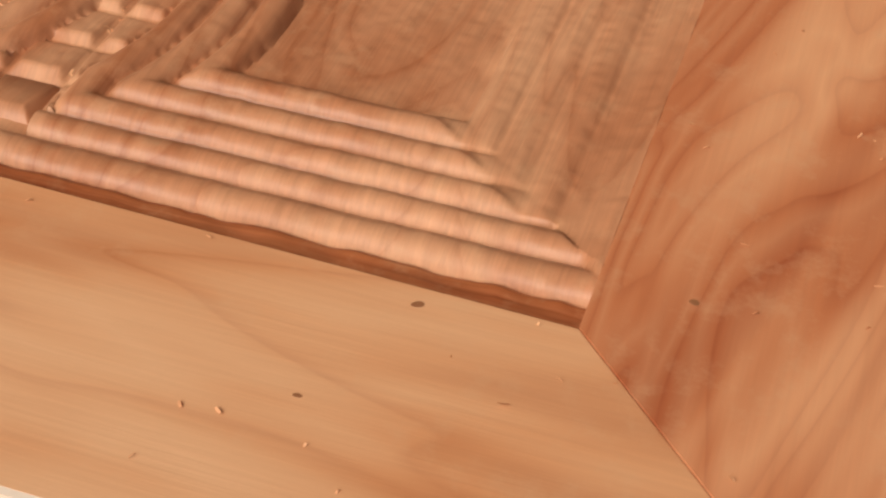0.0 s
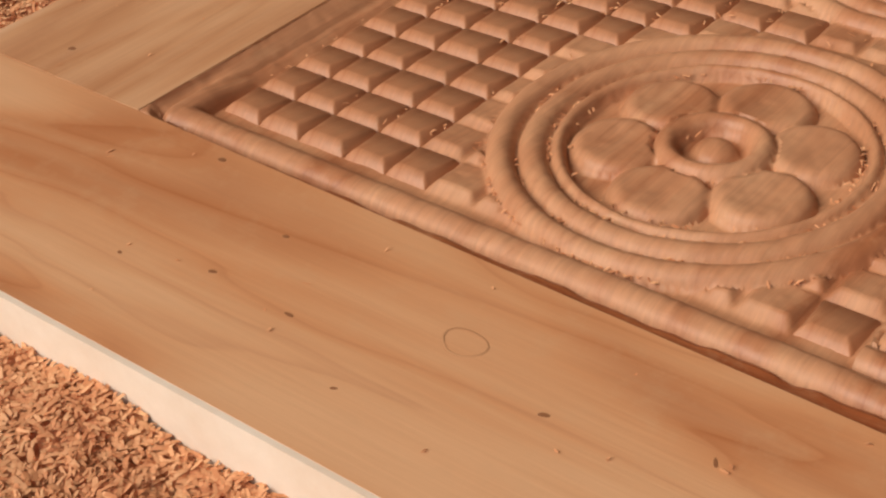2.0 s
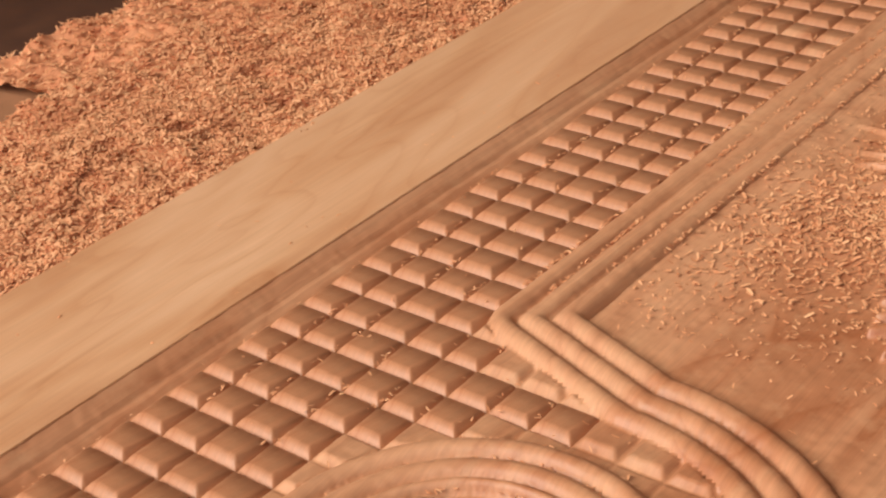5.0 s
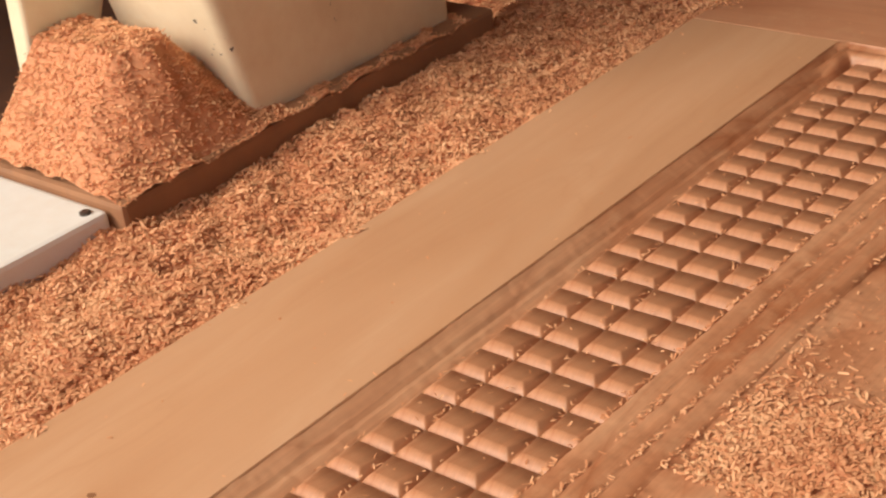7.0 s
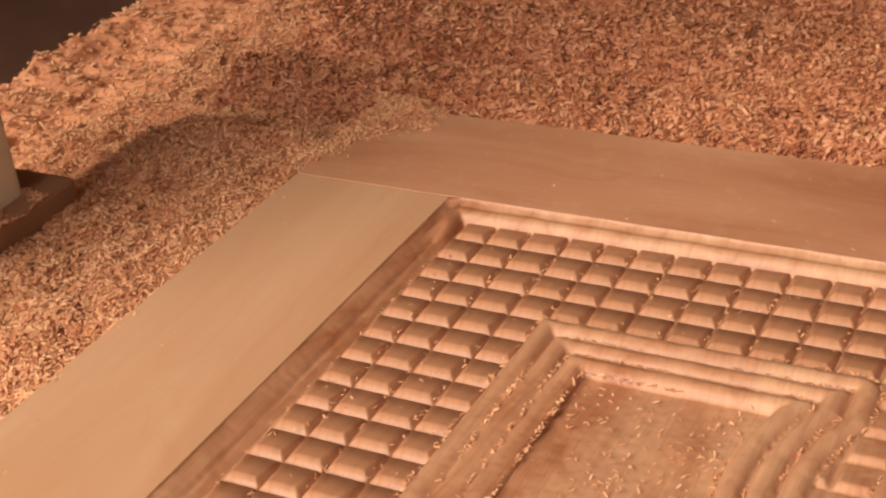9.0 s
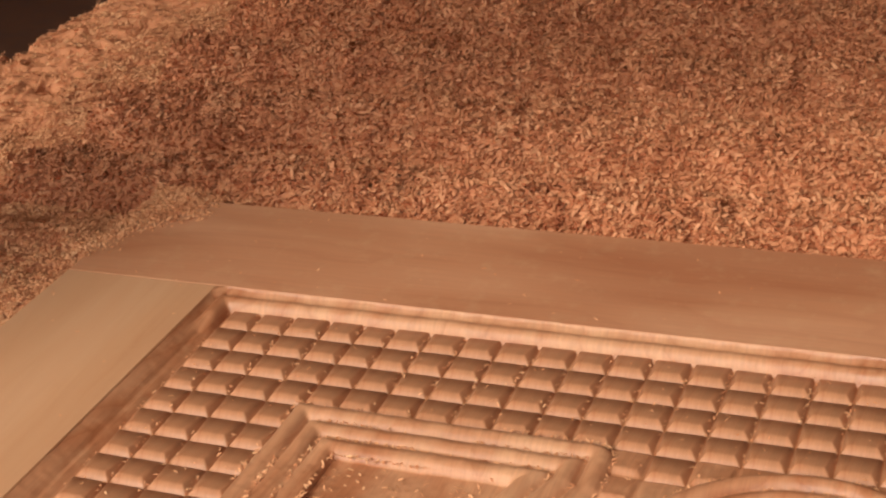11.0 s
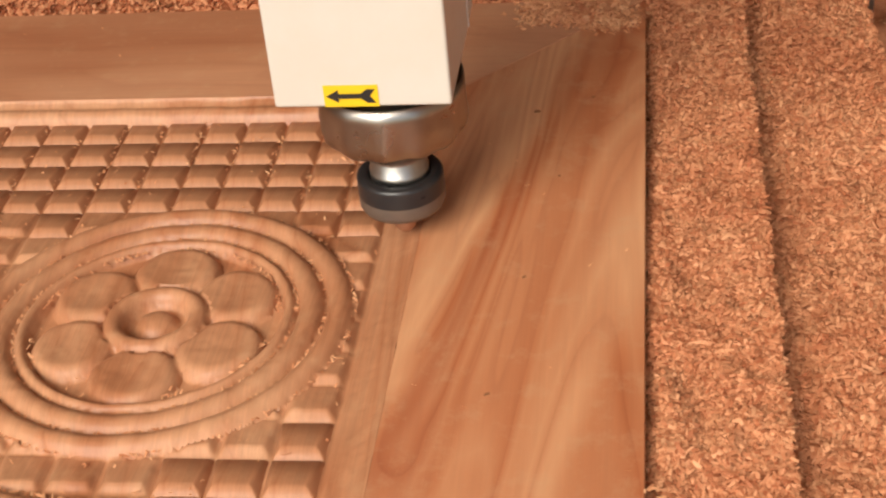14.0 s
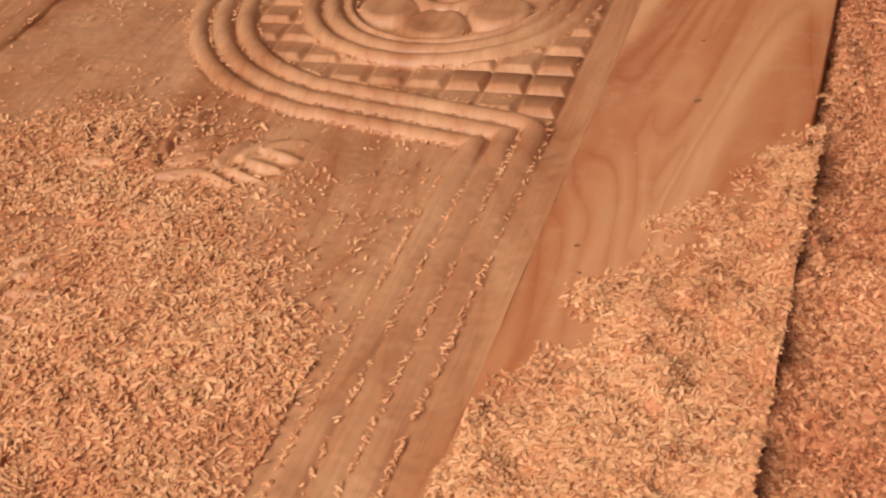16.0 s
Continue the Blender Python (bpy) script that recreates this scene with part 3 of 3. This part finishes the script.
def flakes(name, label, x0, x1, y0, y1, height, seed, count, size, base_v=None, base_f=None, keep=None, mat=CHIPS, fluff=1.0):
    rs = np.random.RandomState(seed)
    px, py = rs.uniform(x0, x1, count), rs.uniform(y0, y1, count)
    if keep is not None:
        ok = keep(px, py, rs)
        px, py = px[ok], py[ok]
    n = len(px)
    pz = height(px, py) + rs.uniform(-0.0006, 0.0014, n) * size
    ln, wd = rs.uniform(0.0012, 0.0038, n) * size, rs.uniform(0.0005, 0.0012, n) * size
    curl = rs.uniform(-0.0006, 0.001, n) * size
    t = rs.uniform(0, 2 * np.pi, n)
    tilt, roll = rs.normal(0, 0.22 * fluff, n), rs.normal(0, 0.26 * fluff, n)
    local = np.zeros((n, 6, 3))
    for k, (a, b) in enumerate(((-1, -1), (0, -1), (1, -1), (1, 1), (0, 1), (-1, 1))):
        local[:, k, 0], local[:, k, 1] = a * ln, b * wd * (1 if a == 0 else 0.7)
        local[:, k, 2] = curl * (1 if a == 0 else -0.4)
    ct, st, cr, sr, ca, sa = np.cos(tilt), np.sin(tilt), np.cos(roll), np.sin(roll), np.cos(t), np.sin(t)
    x, y, zz = local[:, :, 0], local[:, :, 1], local[:, :, 2]
    y, zz = y * cr[:, None] - zz * sr[:, None], y * sr[:, None] + zz * cr[:, None]
    x, zz = x * ct[:, None] + zz * st[:, None], -x * st[:, None] + zz * ct[:, None]
    x, y = x * ca[:, None] - y * sa[:, None], x * sa[:, None] + y * ca[:, None]
    co = np.stack([x + px[:, None], y + py[:, None], zz + pz[:, None]], 2).reshape(-1, 3)
    o = np.arange(n)[:, None] * 6
    fq = np.concatenate([o + np.array([[0, 1, 4, 5]]), o + np.array([[1, 2, 3, 4]])], 0)
    if base_v is not None:
        fq = np.concatenate([base_f, fq + len(base_v)], 0)
        co = np.concatenate([base_v, co], 0)
    me = bpy.data.meshes.new(name)
    me.vertices.add(len(co))
    me.vertices.foreach_set("co", co.ravel())
    me.loops.add(fq.size)
    me.loops.foreach_set("vertex_index", fq.ravel().astype(np.int32))
    me.polygons.add(len(fq))
    me.polygons.foreach_set("loop_start", np.arange(0, fq.size, 4, dtype=np.int32))
    me.materials.append(mat)
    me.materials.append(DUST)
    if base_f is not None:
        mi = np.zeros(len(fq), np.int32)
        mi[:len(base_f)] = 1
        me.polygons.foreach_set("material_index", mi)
    me.update(calc_edges=True)
    return tagged(new(name, me), label, "wood shavings", kind="stuff")


def left_heap(px, py, h):
    h = h - 0.026 * np.clip((py - 1.45) / 0.07, 0, 1)
    edge = np.clip((px + 0.175) / 0.03, 0, 1) * np.clip((1.5 - py) / 0.05, 0, 1)
    return h * (1 - edge) + edge * (0.0065 + 0.004 * value_noise(px, py, 77, 0.025))


bed("shavings_bed", -0.31, -0.141, -0.2, 1.535, 0.004, 0.006, "deep bed of reddish wood shavings along the leaf", 20, 90000, heap=left_heap, size=0.9, fluff=1.3)


def far_hollow(px, py, h):
    return h - 0.016 * np.clip((1.575 - py) / 0.055, 0, 1)


bed("shavings_bed", -0.335, 0.735, 1.49, 2.1, -0.02, 0.008, "thick furrowed layer of reddish wood shavings", 30, 180000, furrow=0.02, heap=far_hollow, size=1.35, fluff=1.9, mat=CHIPS_SHADED)
bed("shavings_bed", -0.445, -0.306, 0.25, 2.4, -0.034, 0.005, "shavings caked on the side rail of the machine", 90, 42000)


def trench(px, py, h):
    low = np.clip((0.98 - py) / 0.1, 0, 1)
    return h - 0.008 * np.clip((0.672 - px) / 0.006, 0, 1) * (1 - low) + 0.004 * np.clip((px - 0.70) / 0.02, 0, 1) + 0.012 * low


bed("shavings_bed", 0.6655, 0.7268, 0.55, 1.5145, 0.0, 0.009, "band of wood shavings beside the leaf", 40, 56000, heap=trench, size=0.9, fluff=1.4, mat=CHIPS_SHADED)


def lower_step(px, py, h):
    return h - 0.007 * np.clip((0.738 - px) / 0.011, 0, 1)


bed("shavings_bed", 0.7271, 0.812, 0.55, 1.572, -0.014, 0.009, "lower band of wood shavings at the edge of the bed", 50, 60000, size=0.95, fluff=1.4, mat=CHIPS_SHADED, heap=lower_step)
bed("shavings_bed", -0.31, 0.6, -0.35, -0.1632, -0.0135, 0.005, "bed of wood shavings in front of the leaf", 60, 52000)
bed("shavings_bed", 0.83, 1.4, -0.5, 2.35, -0.12, 0.012, "wood shavings fallen below the bed", 70, 12000, size=1.6)
bed("shavings_bed", -0.75, -0.445, 0.5, 2.4, -0.12, 0.01, "wood shavings fallen beside the machine", 80, 16000, size=1.4)


def heap_height(px, py):
    """Loose shavings lying on the leaf: over the stile, over the panel, and a tuft at the far corner."""
    n = value_noise(px, py, 91, 0.035) * 0.03 + value_noise(px, py, 92, 0.012) * 0.016
    a = (px - 0.611) * 0.88 + (0.885 - py) * 0.46 + n
    a = np.where(px < 0.55, -1, a)
    b = np.minimum((0.46 - px) * 0.9, np.minimum((0.955 - py) * 0.8, (0.79 + 1.1 * (0.46 - px) - py) * 0.67)) + n
    b = np.minimum(b, (py - 0.46) * 0.5)
    b = np.minimum(b, np.where(py < 0.88, (px - 0.268 - np.clip(0.36 * (py - 0.57), -0.05, 0.03)) * 0.7, (px - 0.16) * 0.7))
    c = 0.022 - np.hypot((px - 0.625) / 1.6, py - 1.492) + n * 0.25
    d = -0.103 - px - (1.511 - py) * 0.75 + n * 0.6
    d = np.where(py < 1.3, -1, d)
    a = np.maximum(a, d * 0.6)
    return np.maximum(np.clip(a, -1, 0.05) * 0.22, np.maximum(np.clip(b, -1, 0.045) * 0.075, np.clip(c, -1, 0.02) * 0.45))


def heap_keep(px, py, rs):
    h = heap_height(px, py)
    return (h > -0.0045 * rs.uniform(0, 1, len(px)) ** 3)


def heap_z(px, py):
    iu = np.clip(np.round((px - CX0) / (gx[1] - gx[0])).astype(int), 0, nx - 1)
    iv = np.clip(np.round((py - CY0) / (gy[1] - gy[0])).astype(int), 0, ny - 1)
    base = np.where((px > CX1) | (px < CX0) | (py > CY1), TOP, 0.0016 + 0.6 * np.clip(GZ[iv, iu], 0, 0.011))
    h = np.clip(heap_height(px, py), 0, 1)
    return base + h * (1 + 0.5 * value_noise(px, py, 93, 0.014)) + np.clip(h / 0.003, 0, 1) * (0.0022 * value_noise(px, py, 94, 0.02) + 0.0012 * value_noise(px, py, 95, 0.008))


def heap_mesh(name, label, x0, x1, y0, y1, seed, count):
    sx, sy = int((x1 - x0) / 0.004), int((y1 - y0) / 0.004)
    ax, ay = np.meshgrid(np.linspace(x0, x1, sx + 1), np.linspace(y0, y1, sy + 1))
    az = heap_z(ax, ay) - 0.0012 + 0.0014 * value_noise(ax, ay, seed + 5, 0.007)
    ok = heap_height(ax, ay) > 0
    n = (sx + 1) * (sy + 1)
    qd = np.arange(n).reshape(sy + 1, sx + 1)
    fs = np.stack([qd[:-1, :-1].ravel(), qd[:-1, 1:].ravel(), qd[1:, 1:].ravel(), qd[1:, :-1].ravel()], 1)
    fs = fs[ok.ravel()[fs].all(1)]
    flakes(name, label, x0, x1, y0, y1, heap_z, seed, count, 0.85, np.stack([ax.ravel(), ay.ravel(), az.ravel()], 1), fs, heap_keep)


heap_mesh("shavings_heap", "fluffy drift of wood shavings lying on the stile", 0.552, 0.672, 0.2, 1.14, 110, 70000)
heap_mesh("shavings_heap", "loose wood shavings covering the carved panel", 0.15, 0.47, 0.3, 1.02, 120, 90000)
heap_mesh("shavings_heap", "drift of wood shavings on the corner of the top rail", -0.146, -0.03, 1.38, 1.52, 170, 16000)
heap_mesh("shavings_heap", "small tuft of wood shavings on the corner of the leaf", 0.56, 0.68, 1.455, 1.52, 130, 6000)
flakes("scattered_shavings", "sparse curls of wood caught in the carving", 0.0, 0.525, 0.12, 1.375, lambda a, b: 0.003 + 0 * a, 140, 2600, 0.55,
       keep=lambda a, b, rs: rs.uniform(0, 1, len(a)) < np.where((a < 0.16) & (b > 0.5) | (b > 0.95), 0.9, 0.35))


def in_valley(a, b, rs):
    d = inside_distance(a, b, OUTLINE)
    k = np.abs(d - np.round(d / (BAND / 3)) * (BAND / 3))
    patch = value_noise(a, b, 181, 0.02) + rs.uniform(-0.5, 0.5, len(a))
    return (k < 0.0013) & (d > -0.002) & (d < BAND + 0.002) & (patch > 0.05 - 0.35 * side_fill(a, b))


flakes("scattered_curls", "short curls of wood lying in the moulding grooves", 0.09, 0.53, 0.3, 1.29, lambda a, b: 0.0036 + 0.0013 * side_fill(a, b), 180, 130000, 0.6, keep=in_valley)


def between_studs(a, b, rs):
    xs = np.array(XS)
    near = np.abs(a[:, None] - xs[None, :]).min(1)
    patch = value_noise(a, b, 185, 0.035) + value_noise(a, b, 186, 0.009) * 0.7 + rs.uniform(-0.3, 0.3, len(a))
    return (near < 0.0017) & (patch > np.where(b > 0.5, -0.15, 0.1)) & (inside_distance(a, b, OUTLINE) < -0.001) & ((b < 0.4) | (a < 0.12) | (b > 1.27))


flakes("scattered_curls", "short curls of wood caught between the studs", 0.0, 0.53, 0.03, 1.37, lambda a, b: 0.0022 + 0 * a, 184, 60000, 0.5, keep=between_studs)


def in_rings(a, b, rs):
    hit = np.zeros(len(a), bool)
    for cx, cy, rad in DISC:
        d = np.hypot(a - cx, b - cy)
        for k in (0.0005, 0.0145, 0.029, 0.038):
            hit |= np.abs(d - rad + k) < 0.0011
    return hit & (value_noise(a, b, 187, 0.016) + rs.uniform(-0.4, 0.4, len(a)) > np.where(b > 0.6, 0.0, 0.3))


flakes("scattered_curls", "torn fibres of wood in the grooves of the medallions", 0.1, 0.53, -0.01, 1.28, lambda a, b: 0.0032 + 0 * a, 188, 170000, 0.55, keep=in_rings)
flakes("scattered_crumbs", "crumbs of wood strewn over the carved panel", 0.15, 0.48, 0.3, 1.22, lambda a, b: 0.0015 + 0.0026 * np.clip((b - 0.36) / 0.12, 0, 1) * np.clip((1.2 - b) / 0.12, 0, 1), 190, 9000, 0.55,
       keep=lambda a, b, rs: (inside_distance(a, b, OUTLINE) > BAND) & (value_noise(a, b, 191, 0.04) + rs.uniform(-0.6, 0.6, len(a)) > -0.15))
flakes("scattered_crumbs", "few crumbs of wood on the planed rails", -0.14, 0.66, -0.14, 1.5, lambda a, b: 0.0105 + 0 * a, 150, 700, 0.5,
       keep=lambda a, b, rs: (a < CX0) | (a > CX1) | (b < CY0) | (b > CY1))

# ---- the machine bed, the floor and an added enclosure ----
for name, x0, x1, y0, y1, z0, z1 in (("bed_slat", -0.31, 0.732, -0.64, 2.36, -0.09, -0.048), ("bed_slat", 0.7325, 0.8125, -0.64, 2.36, -0.11, -0.052)):
    tagged(part(name, box(x0, x1, y0, y1, z0, z1, 0.002), BROWN), "dusty brown slat of the machine bed", "machine bed", "bed slats", "structure")
for k in range(9):
    y = 0.66 + 0.105 * k
    tagged(part("clamp_block", box(0.797, 0.8155, y, y + 0.007, -0.052, -0.022, 0.0015), CREAM_OLD), "small pale plastic clamp block at the bed edge", "clamp block", "clamp blocks")
tagged(part("floor", box(-4, 4, -4, 5, -0.82, -0.78), FLOOR), "dusty dark workshop floor", "floor", kind="structure")
tagged(part("bed_frame", box(-0.74, 1.38, -0.62, 2.62, -0.78, -0.135, 0.004), BROWN), "dust-covered steel frame of the machine", "machine frame", kind="structure")
# unseen open-fronted enclosure, added to block the sky and bounce warm light
tagged(part("unseen_wall_back", box(-4, 4, 4.6, 4.75, -0.78, 3.5), FLOOR), "unseen dark wall added to close off the sky behind", "wall", kind="structure")
tagged(part("bounce_wall_left", box(-3.6, -3.45, -1.6, 4.6, -0.78, 3.5), WALL), "unseen dusty tan wall added to bounce warm light", "wall", kind="structure")
tagged(part("bounce_wall_right", box(3.45, 3.6, -1.6, 4.6, -0.78, 3.5), WALL), "unseen dusty tan wall added to bounce warm light", "wall", kind="structure")
tagged(part("ceiling", box(-3.6, 3.6, -1.6, 4.75, 3.5, 3.6), WALL), "unseen dusty tan ceiling added to cut off the sky", "ceiling", kind="structure")

tagged(part("side_rail", box(-0.44, -0.3125, -0.64, 2.4, -0.11, -0.058, 0.004), BROWN), "dust-caked side rail of the machine bed", "machine bed", kind="structure")
rod = tagged(new("clamp_rail"), "dark iron clamp rail with a grey post beside the bed", "clamp rail")
part("rod", box(0.742, 0.822, 1.583, 1.597, -0.044, -0.028, 0.004), IRON, rod)
part("rod", box(0.742, 0.83, 1.674, 1.682, -0.046, -0.036, 0.003), IRON, rod)
part("ledge", box(0.742, 0.99, 1.638, 1.671, -0.052, -0.044, 0.002), BROWN, rod, "red-brown painted ledge")
part("post", lathe([(0, -0.052), (0.009, -0.052), (0.009, -0.044), (0.006, -0.043), (0.006, 0.0), (0.0045, 0.002), (0, 0.002)], 20, (0.774, 1.62)), BRUSHED, rod)
tagged(part("locating_pin", lathe([(0, -0.048), (0.0035, -0.048), (0.0035, 0.0185), (0.0025, 0.02), (0, 0.02)], 16, (-0.302, 0.642)), IRON), "dark steel locating pin in the shavings", "pin")

# ---- gantry carriage and leg ----
AX, AY = 0.541, 1.24                                   # the cutter's axis
GANTRY = -0.02                                          # the gantry's place along the bed
gantry = tagged(new("gantry_side"), "cream steel gantry leg on its carriage, heaped with shavings", "gantry leg")
gantry.location.y = GANTRY
part("carriage_beam", box(-0.43, -0.287, 0.934, 1.33, -0.033, 0.026, 0.004), BROWN, gantry, "brown carriage beam caked in dust")
cover = part("end_cover", box(-0.46, -0.2985, 0.80, 0.9315, -0.115, 0.021, 0.004), WHITE, gantry, "white end cover plate")
part("screw", lathe([(0, 0.0205), (0.004, 0.0205), (0.004, 0.0225), (0.0028, 0.0232), (0, 0.0232)], 18, (-0.309, 0.921)), IRON, cover)
part("leg_plate", prism([(1.083, 0.0), (1.30, 0.0), (1.30, 0.3), (1.14, 0.5), (1.14, 0.92), (1.02, 0.92), (1.006, 0.32), (1.043, 0.16)], -0.428, -0.306, 0.009), CREAM_OLD, gantry, "thick cream leg plate, rounded front edge", True)
# beam out of view, added so that its soft shadow dims the far shavings
part("cross_beam", box(-0.3055, 1.25, 1.03, 1.13, 0.70, 0.815, 0.004), CREAM_OLD, gantry, "unseen cream box beam added across the bed to shade its far end")
part("gusset", prism([(0.985, 0.026), (1.028, 0.026), (1.105, 0.2), (1.15, 0.5), (1.0, 0.5), (1.0, 0.3)], -0.452, -0.433, 0.004), CREAM_OLD, gantry, "cream gusset plate")


def pile(px, py):
    py = py - GANTRY
    a = 0.1 * np.clip(1 - np.abs(py - 1.015) / 0.085, 0, 1) * np.clip((-0.292 - px) / 0.05, 0, 1)
    return 0.0262 + np.minimum(a, 0.075) + 0.003 * value_noise(px, py, 161, 0.012)


_px, _py = np.meshgrid(np.linspace(-0.43, -0.287, 36), np.linspace(0.935 + GANTRY, 1.3 + GANTRY, 90))
_q = np.arange(36 * 90).reshape(90, 36)
_f = np.stack([_q[:-1, :-1].ravel(), _q[:-1, 1:].ravel(), _q[1:, 1:].ravel(), _q[1:, :-1].ravel()], 1)
flakes("shavings_pile", "steep pile of wood shavings on the carriage beam", -0.43, -0.287, 0.935 + GANTRY, 1.3 + GANTRY, pile, 160, 16000, 0.9,
       np.stack([_px.ravel(), _py.ravel(), pile(_px, _py).ravel() - 0.0005], 1), _f)

# ---- the spindle ----
spindle = tagged(new("router_spindle"), "cream square router spindle with steel nose and black collet nut", "router spindle")
HX0, HX1, HY0, HY1, HZ = AX - 0.0475, AX + 0.036, AY - 0.042, AY + 0.0375, 0.109
body = part("housing", box(HX0, HX1, HY0, HY1, HZ, 0.34, 0.0018, 3), CREAM, spindle, "cream painted square housing, chipped and speckled")
back = part("back_housing", box(HX0 + 0.001, HX1 - 0.0004, HY1 + 0.0016, HY1 + 0.0255, HZ - 0.001, 0.34, 0.0012), CREAM, spindle)
part("seam_strip", box(HX0 + 0.002, HX1 + 0.0004, HY1 + 0.0002, HY1 + 0.0014, HZ, 0.34), WHITE, spindle, "bright bare edge along the seam")
part("base_gasket", box(HX0 + 0.012, HX1 - 0.003, HY0 + 0.022, HY1 + 0.003, HZ - 0.0075, HZ - 0.0002, 0.001), RUBBER, spindle, "black base plate")
part("motor_nose", lathe([(0.026, HZ - 0.0002), (0.026, 0.09), (0.022, 0.084), (0.0, 0.084)], 40, (AX, AY)), STEEL, spindle)


def cup():
    n, prof = 144, [(0.0265, 0.0835), (0.033, 0.0850), (0.0352, 0.1025), (0.0366, 0.1025), (0.0368, 0.095), (0.0367, 0.081), (0.0355, 0.0755), (0.0325, 0.072), (0.0145, 0.0705), (0.0145, 0.075)]
    bm = bmesh.new()
    rings = []
    for k2, (r, z) in enumerate(prof):
        wave = 0.0009 if 4 < k2 < 8 else 0.0
        rings.append([bm.verts.new((AX + (r + wave * math.cos(12 * 2 * math.pi * k / n)) * math.cos(2 * math.pi * k / n),
                                    AY + (r + wave * math.cos(12 * 2 * math.pi * k / n)) * math.sin(2 * math.pi * k / n), z)) for k in range(n)])
    for a, b in zip(rings, rings[1:]):
        for k in range(n):
            bm.faces.new((a[k], a[(k + 1) % n], b[(k + 1) % n], b[k]))
    bmesh.ops.recalc_face_normals(bm, faces=bm.faces[:])
    return bm


part("nose_ring", cup(), STEEL, spindle, "polished scalloped steel nose ring", True)
part("shaft", lathe([(0.0142, 0.07), (0.0142, 0.0602), (0.0135, 0.0595), (0.0135, 0.0575), (0.0142, 0.0568), (0.0142, 0.0525), (0.0152, 0.0518), (0.0152, 0.0475), (0.012, 0.047)], 48, (AX, AY)), BRUSHED, spindle, "bright steel shaft with turned rings", True)
nut = part("collet_nut", lathe([(0.0158, 0.0465), (0.0162, 0.0488), (0.0208, 0.0488), (0.0221, 0.0475), (0.0223, 0.0463), (0.0223, 0.038)], 56, (AX, AY)), BLACK, spindle, "black oxide collet nut", True)
part("skirt", lathe([(0.0222, 0.0379), (0.0221, 0.032), (0.0208, 0.0292), (0.0175, 0.0282), (0.006, 0.0282), (0.004, 0.032)], 56, (AX, AY)), GREY, nut, "greyish worn lower skirt", True)
part("cutter", lathe([(0.0, 0.0345), (0.0062, 0.0345), (0.0064, 0.0195), (0.0056, 0.0155), (0.0034, 0.0128), (0.0, 0.0118)], 28, (AX, AY)), COPPER, spindle, "short copper-coloured cutter with a rounded tip", True)
sticker = part("direction_sticker", box(AX - 0.0235, AX + 0.0022, HY0 - 0.0004, HY0 - 0.0001, HZ + 0.0004, HZ + 0.0116), YELLOW, spindle, "yellow rotation sticker with a black arrow")
_b = bmesh.new()
_ax, _az = AX - 0.0225, HZ + 0.006
_pts = [(0, 0), (0.006, 0.0033), (0.006, 0.0013), (0.0165, 0.0013), (0.0195, 0.0036), (0.0235, 0.0036), (0.0208, 0), (0.0235, -0.0036), (0.0195, -0.0036), (0.0165, -0.0013), (0.006, -0.0013), (0.006, -0.0033)]
_front = [_b.verts.new((_ax + a, HY0 - 0.0007, _az + c)) for a, c in _pts]
_b.faces.new(_front)
part("arrow", _b, INK, sticker, "black arrow")
part("bracket", box(HX1 - 0.014, HX1 + 0.003, HY1 + 0.0256, HY1 + 0.042, 0.178, 0.2, 0.003), WHITE, spindle, "white side bracket")
part("mount_plate", box(HX0 - 0.02, HX1 + 0.02, AY + 0.064, AY + 0.082, 0.275, 0.815, 0.002), CREAM_OLD, spindle, "thick cream plate that carries the spindle")
part("carriage_arm", box(HX0 - 0.02, HX1 + 0.02, 0.99, AY + 0.0835, 0.8155, 0.85, 0.002), CREAM_OLD, spindle, "cream carriage arm lying on the gantry beam")
hose = tagged(new("cable_hose"), "black corrugated hose hanging across the spindle housing", "hose")
hose.location = (AX + 0.0115, AY - 0.9477, 0.035)
part("corrugated_sleeve", tube([(-0.049, 0.868, 0.247), (-0.03, 0.862, 0.2455), (-0.004, 0.86, 0.254), (0.02, 0.864, 0.272), (0.03, 0.88, 0.31), (0.02, 0.89, 0.335)], 0.0112, 0.0013, 0.0032), RUBBER, hose)
part("inner_cable", tube([(-0.046, 0.868, 0.247), (-0.06, 0.872, 0.254), (-0.072, 0.878, 0.275), (-0.075, 0.885, 0.31), (-0.07, 0.89, 0.335)], 0.0042), RUBBER, hose)
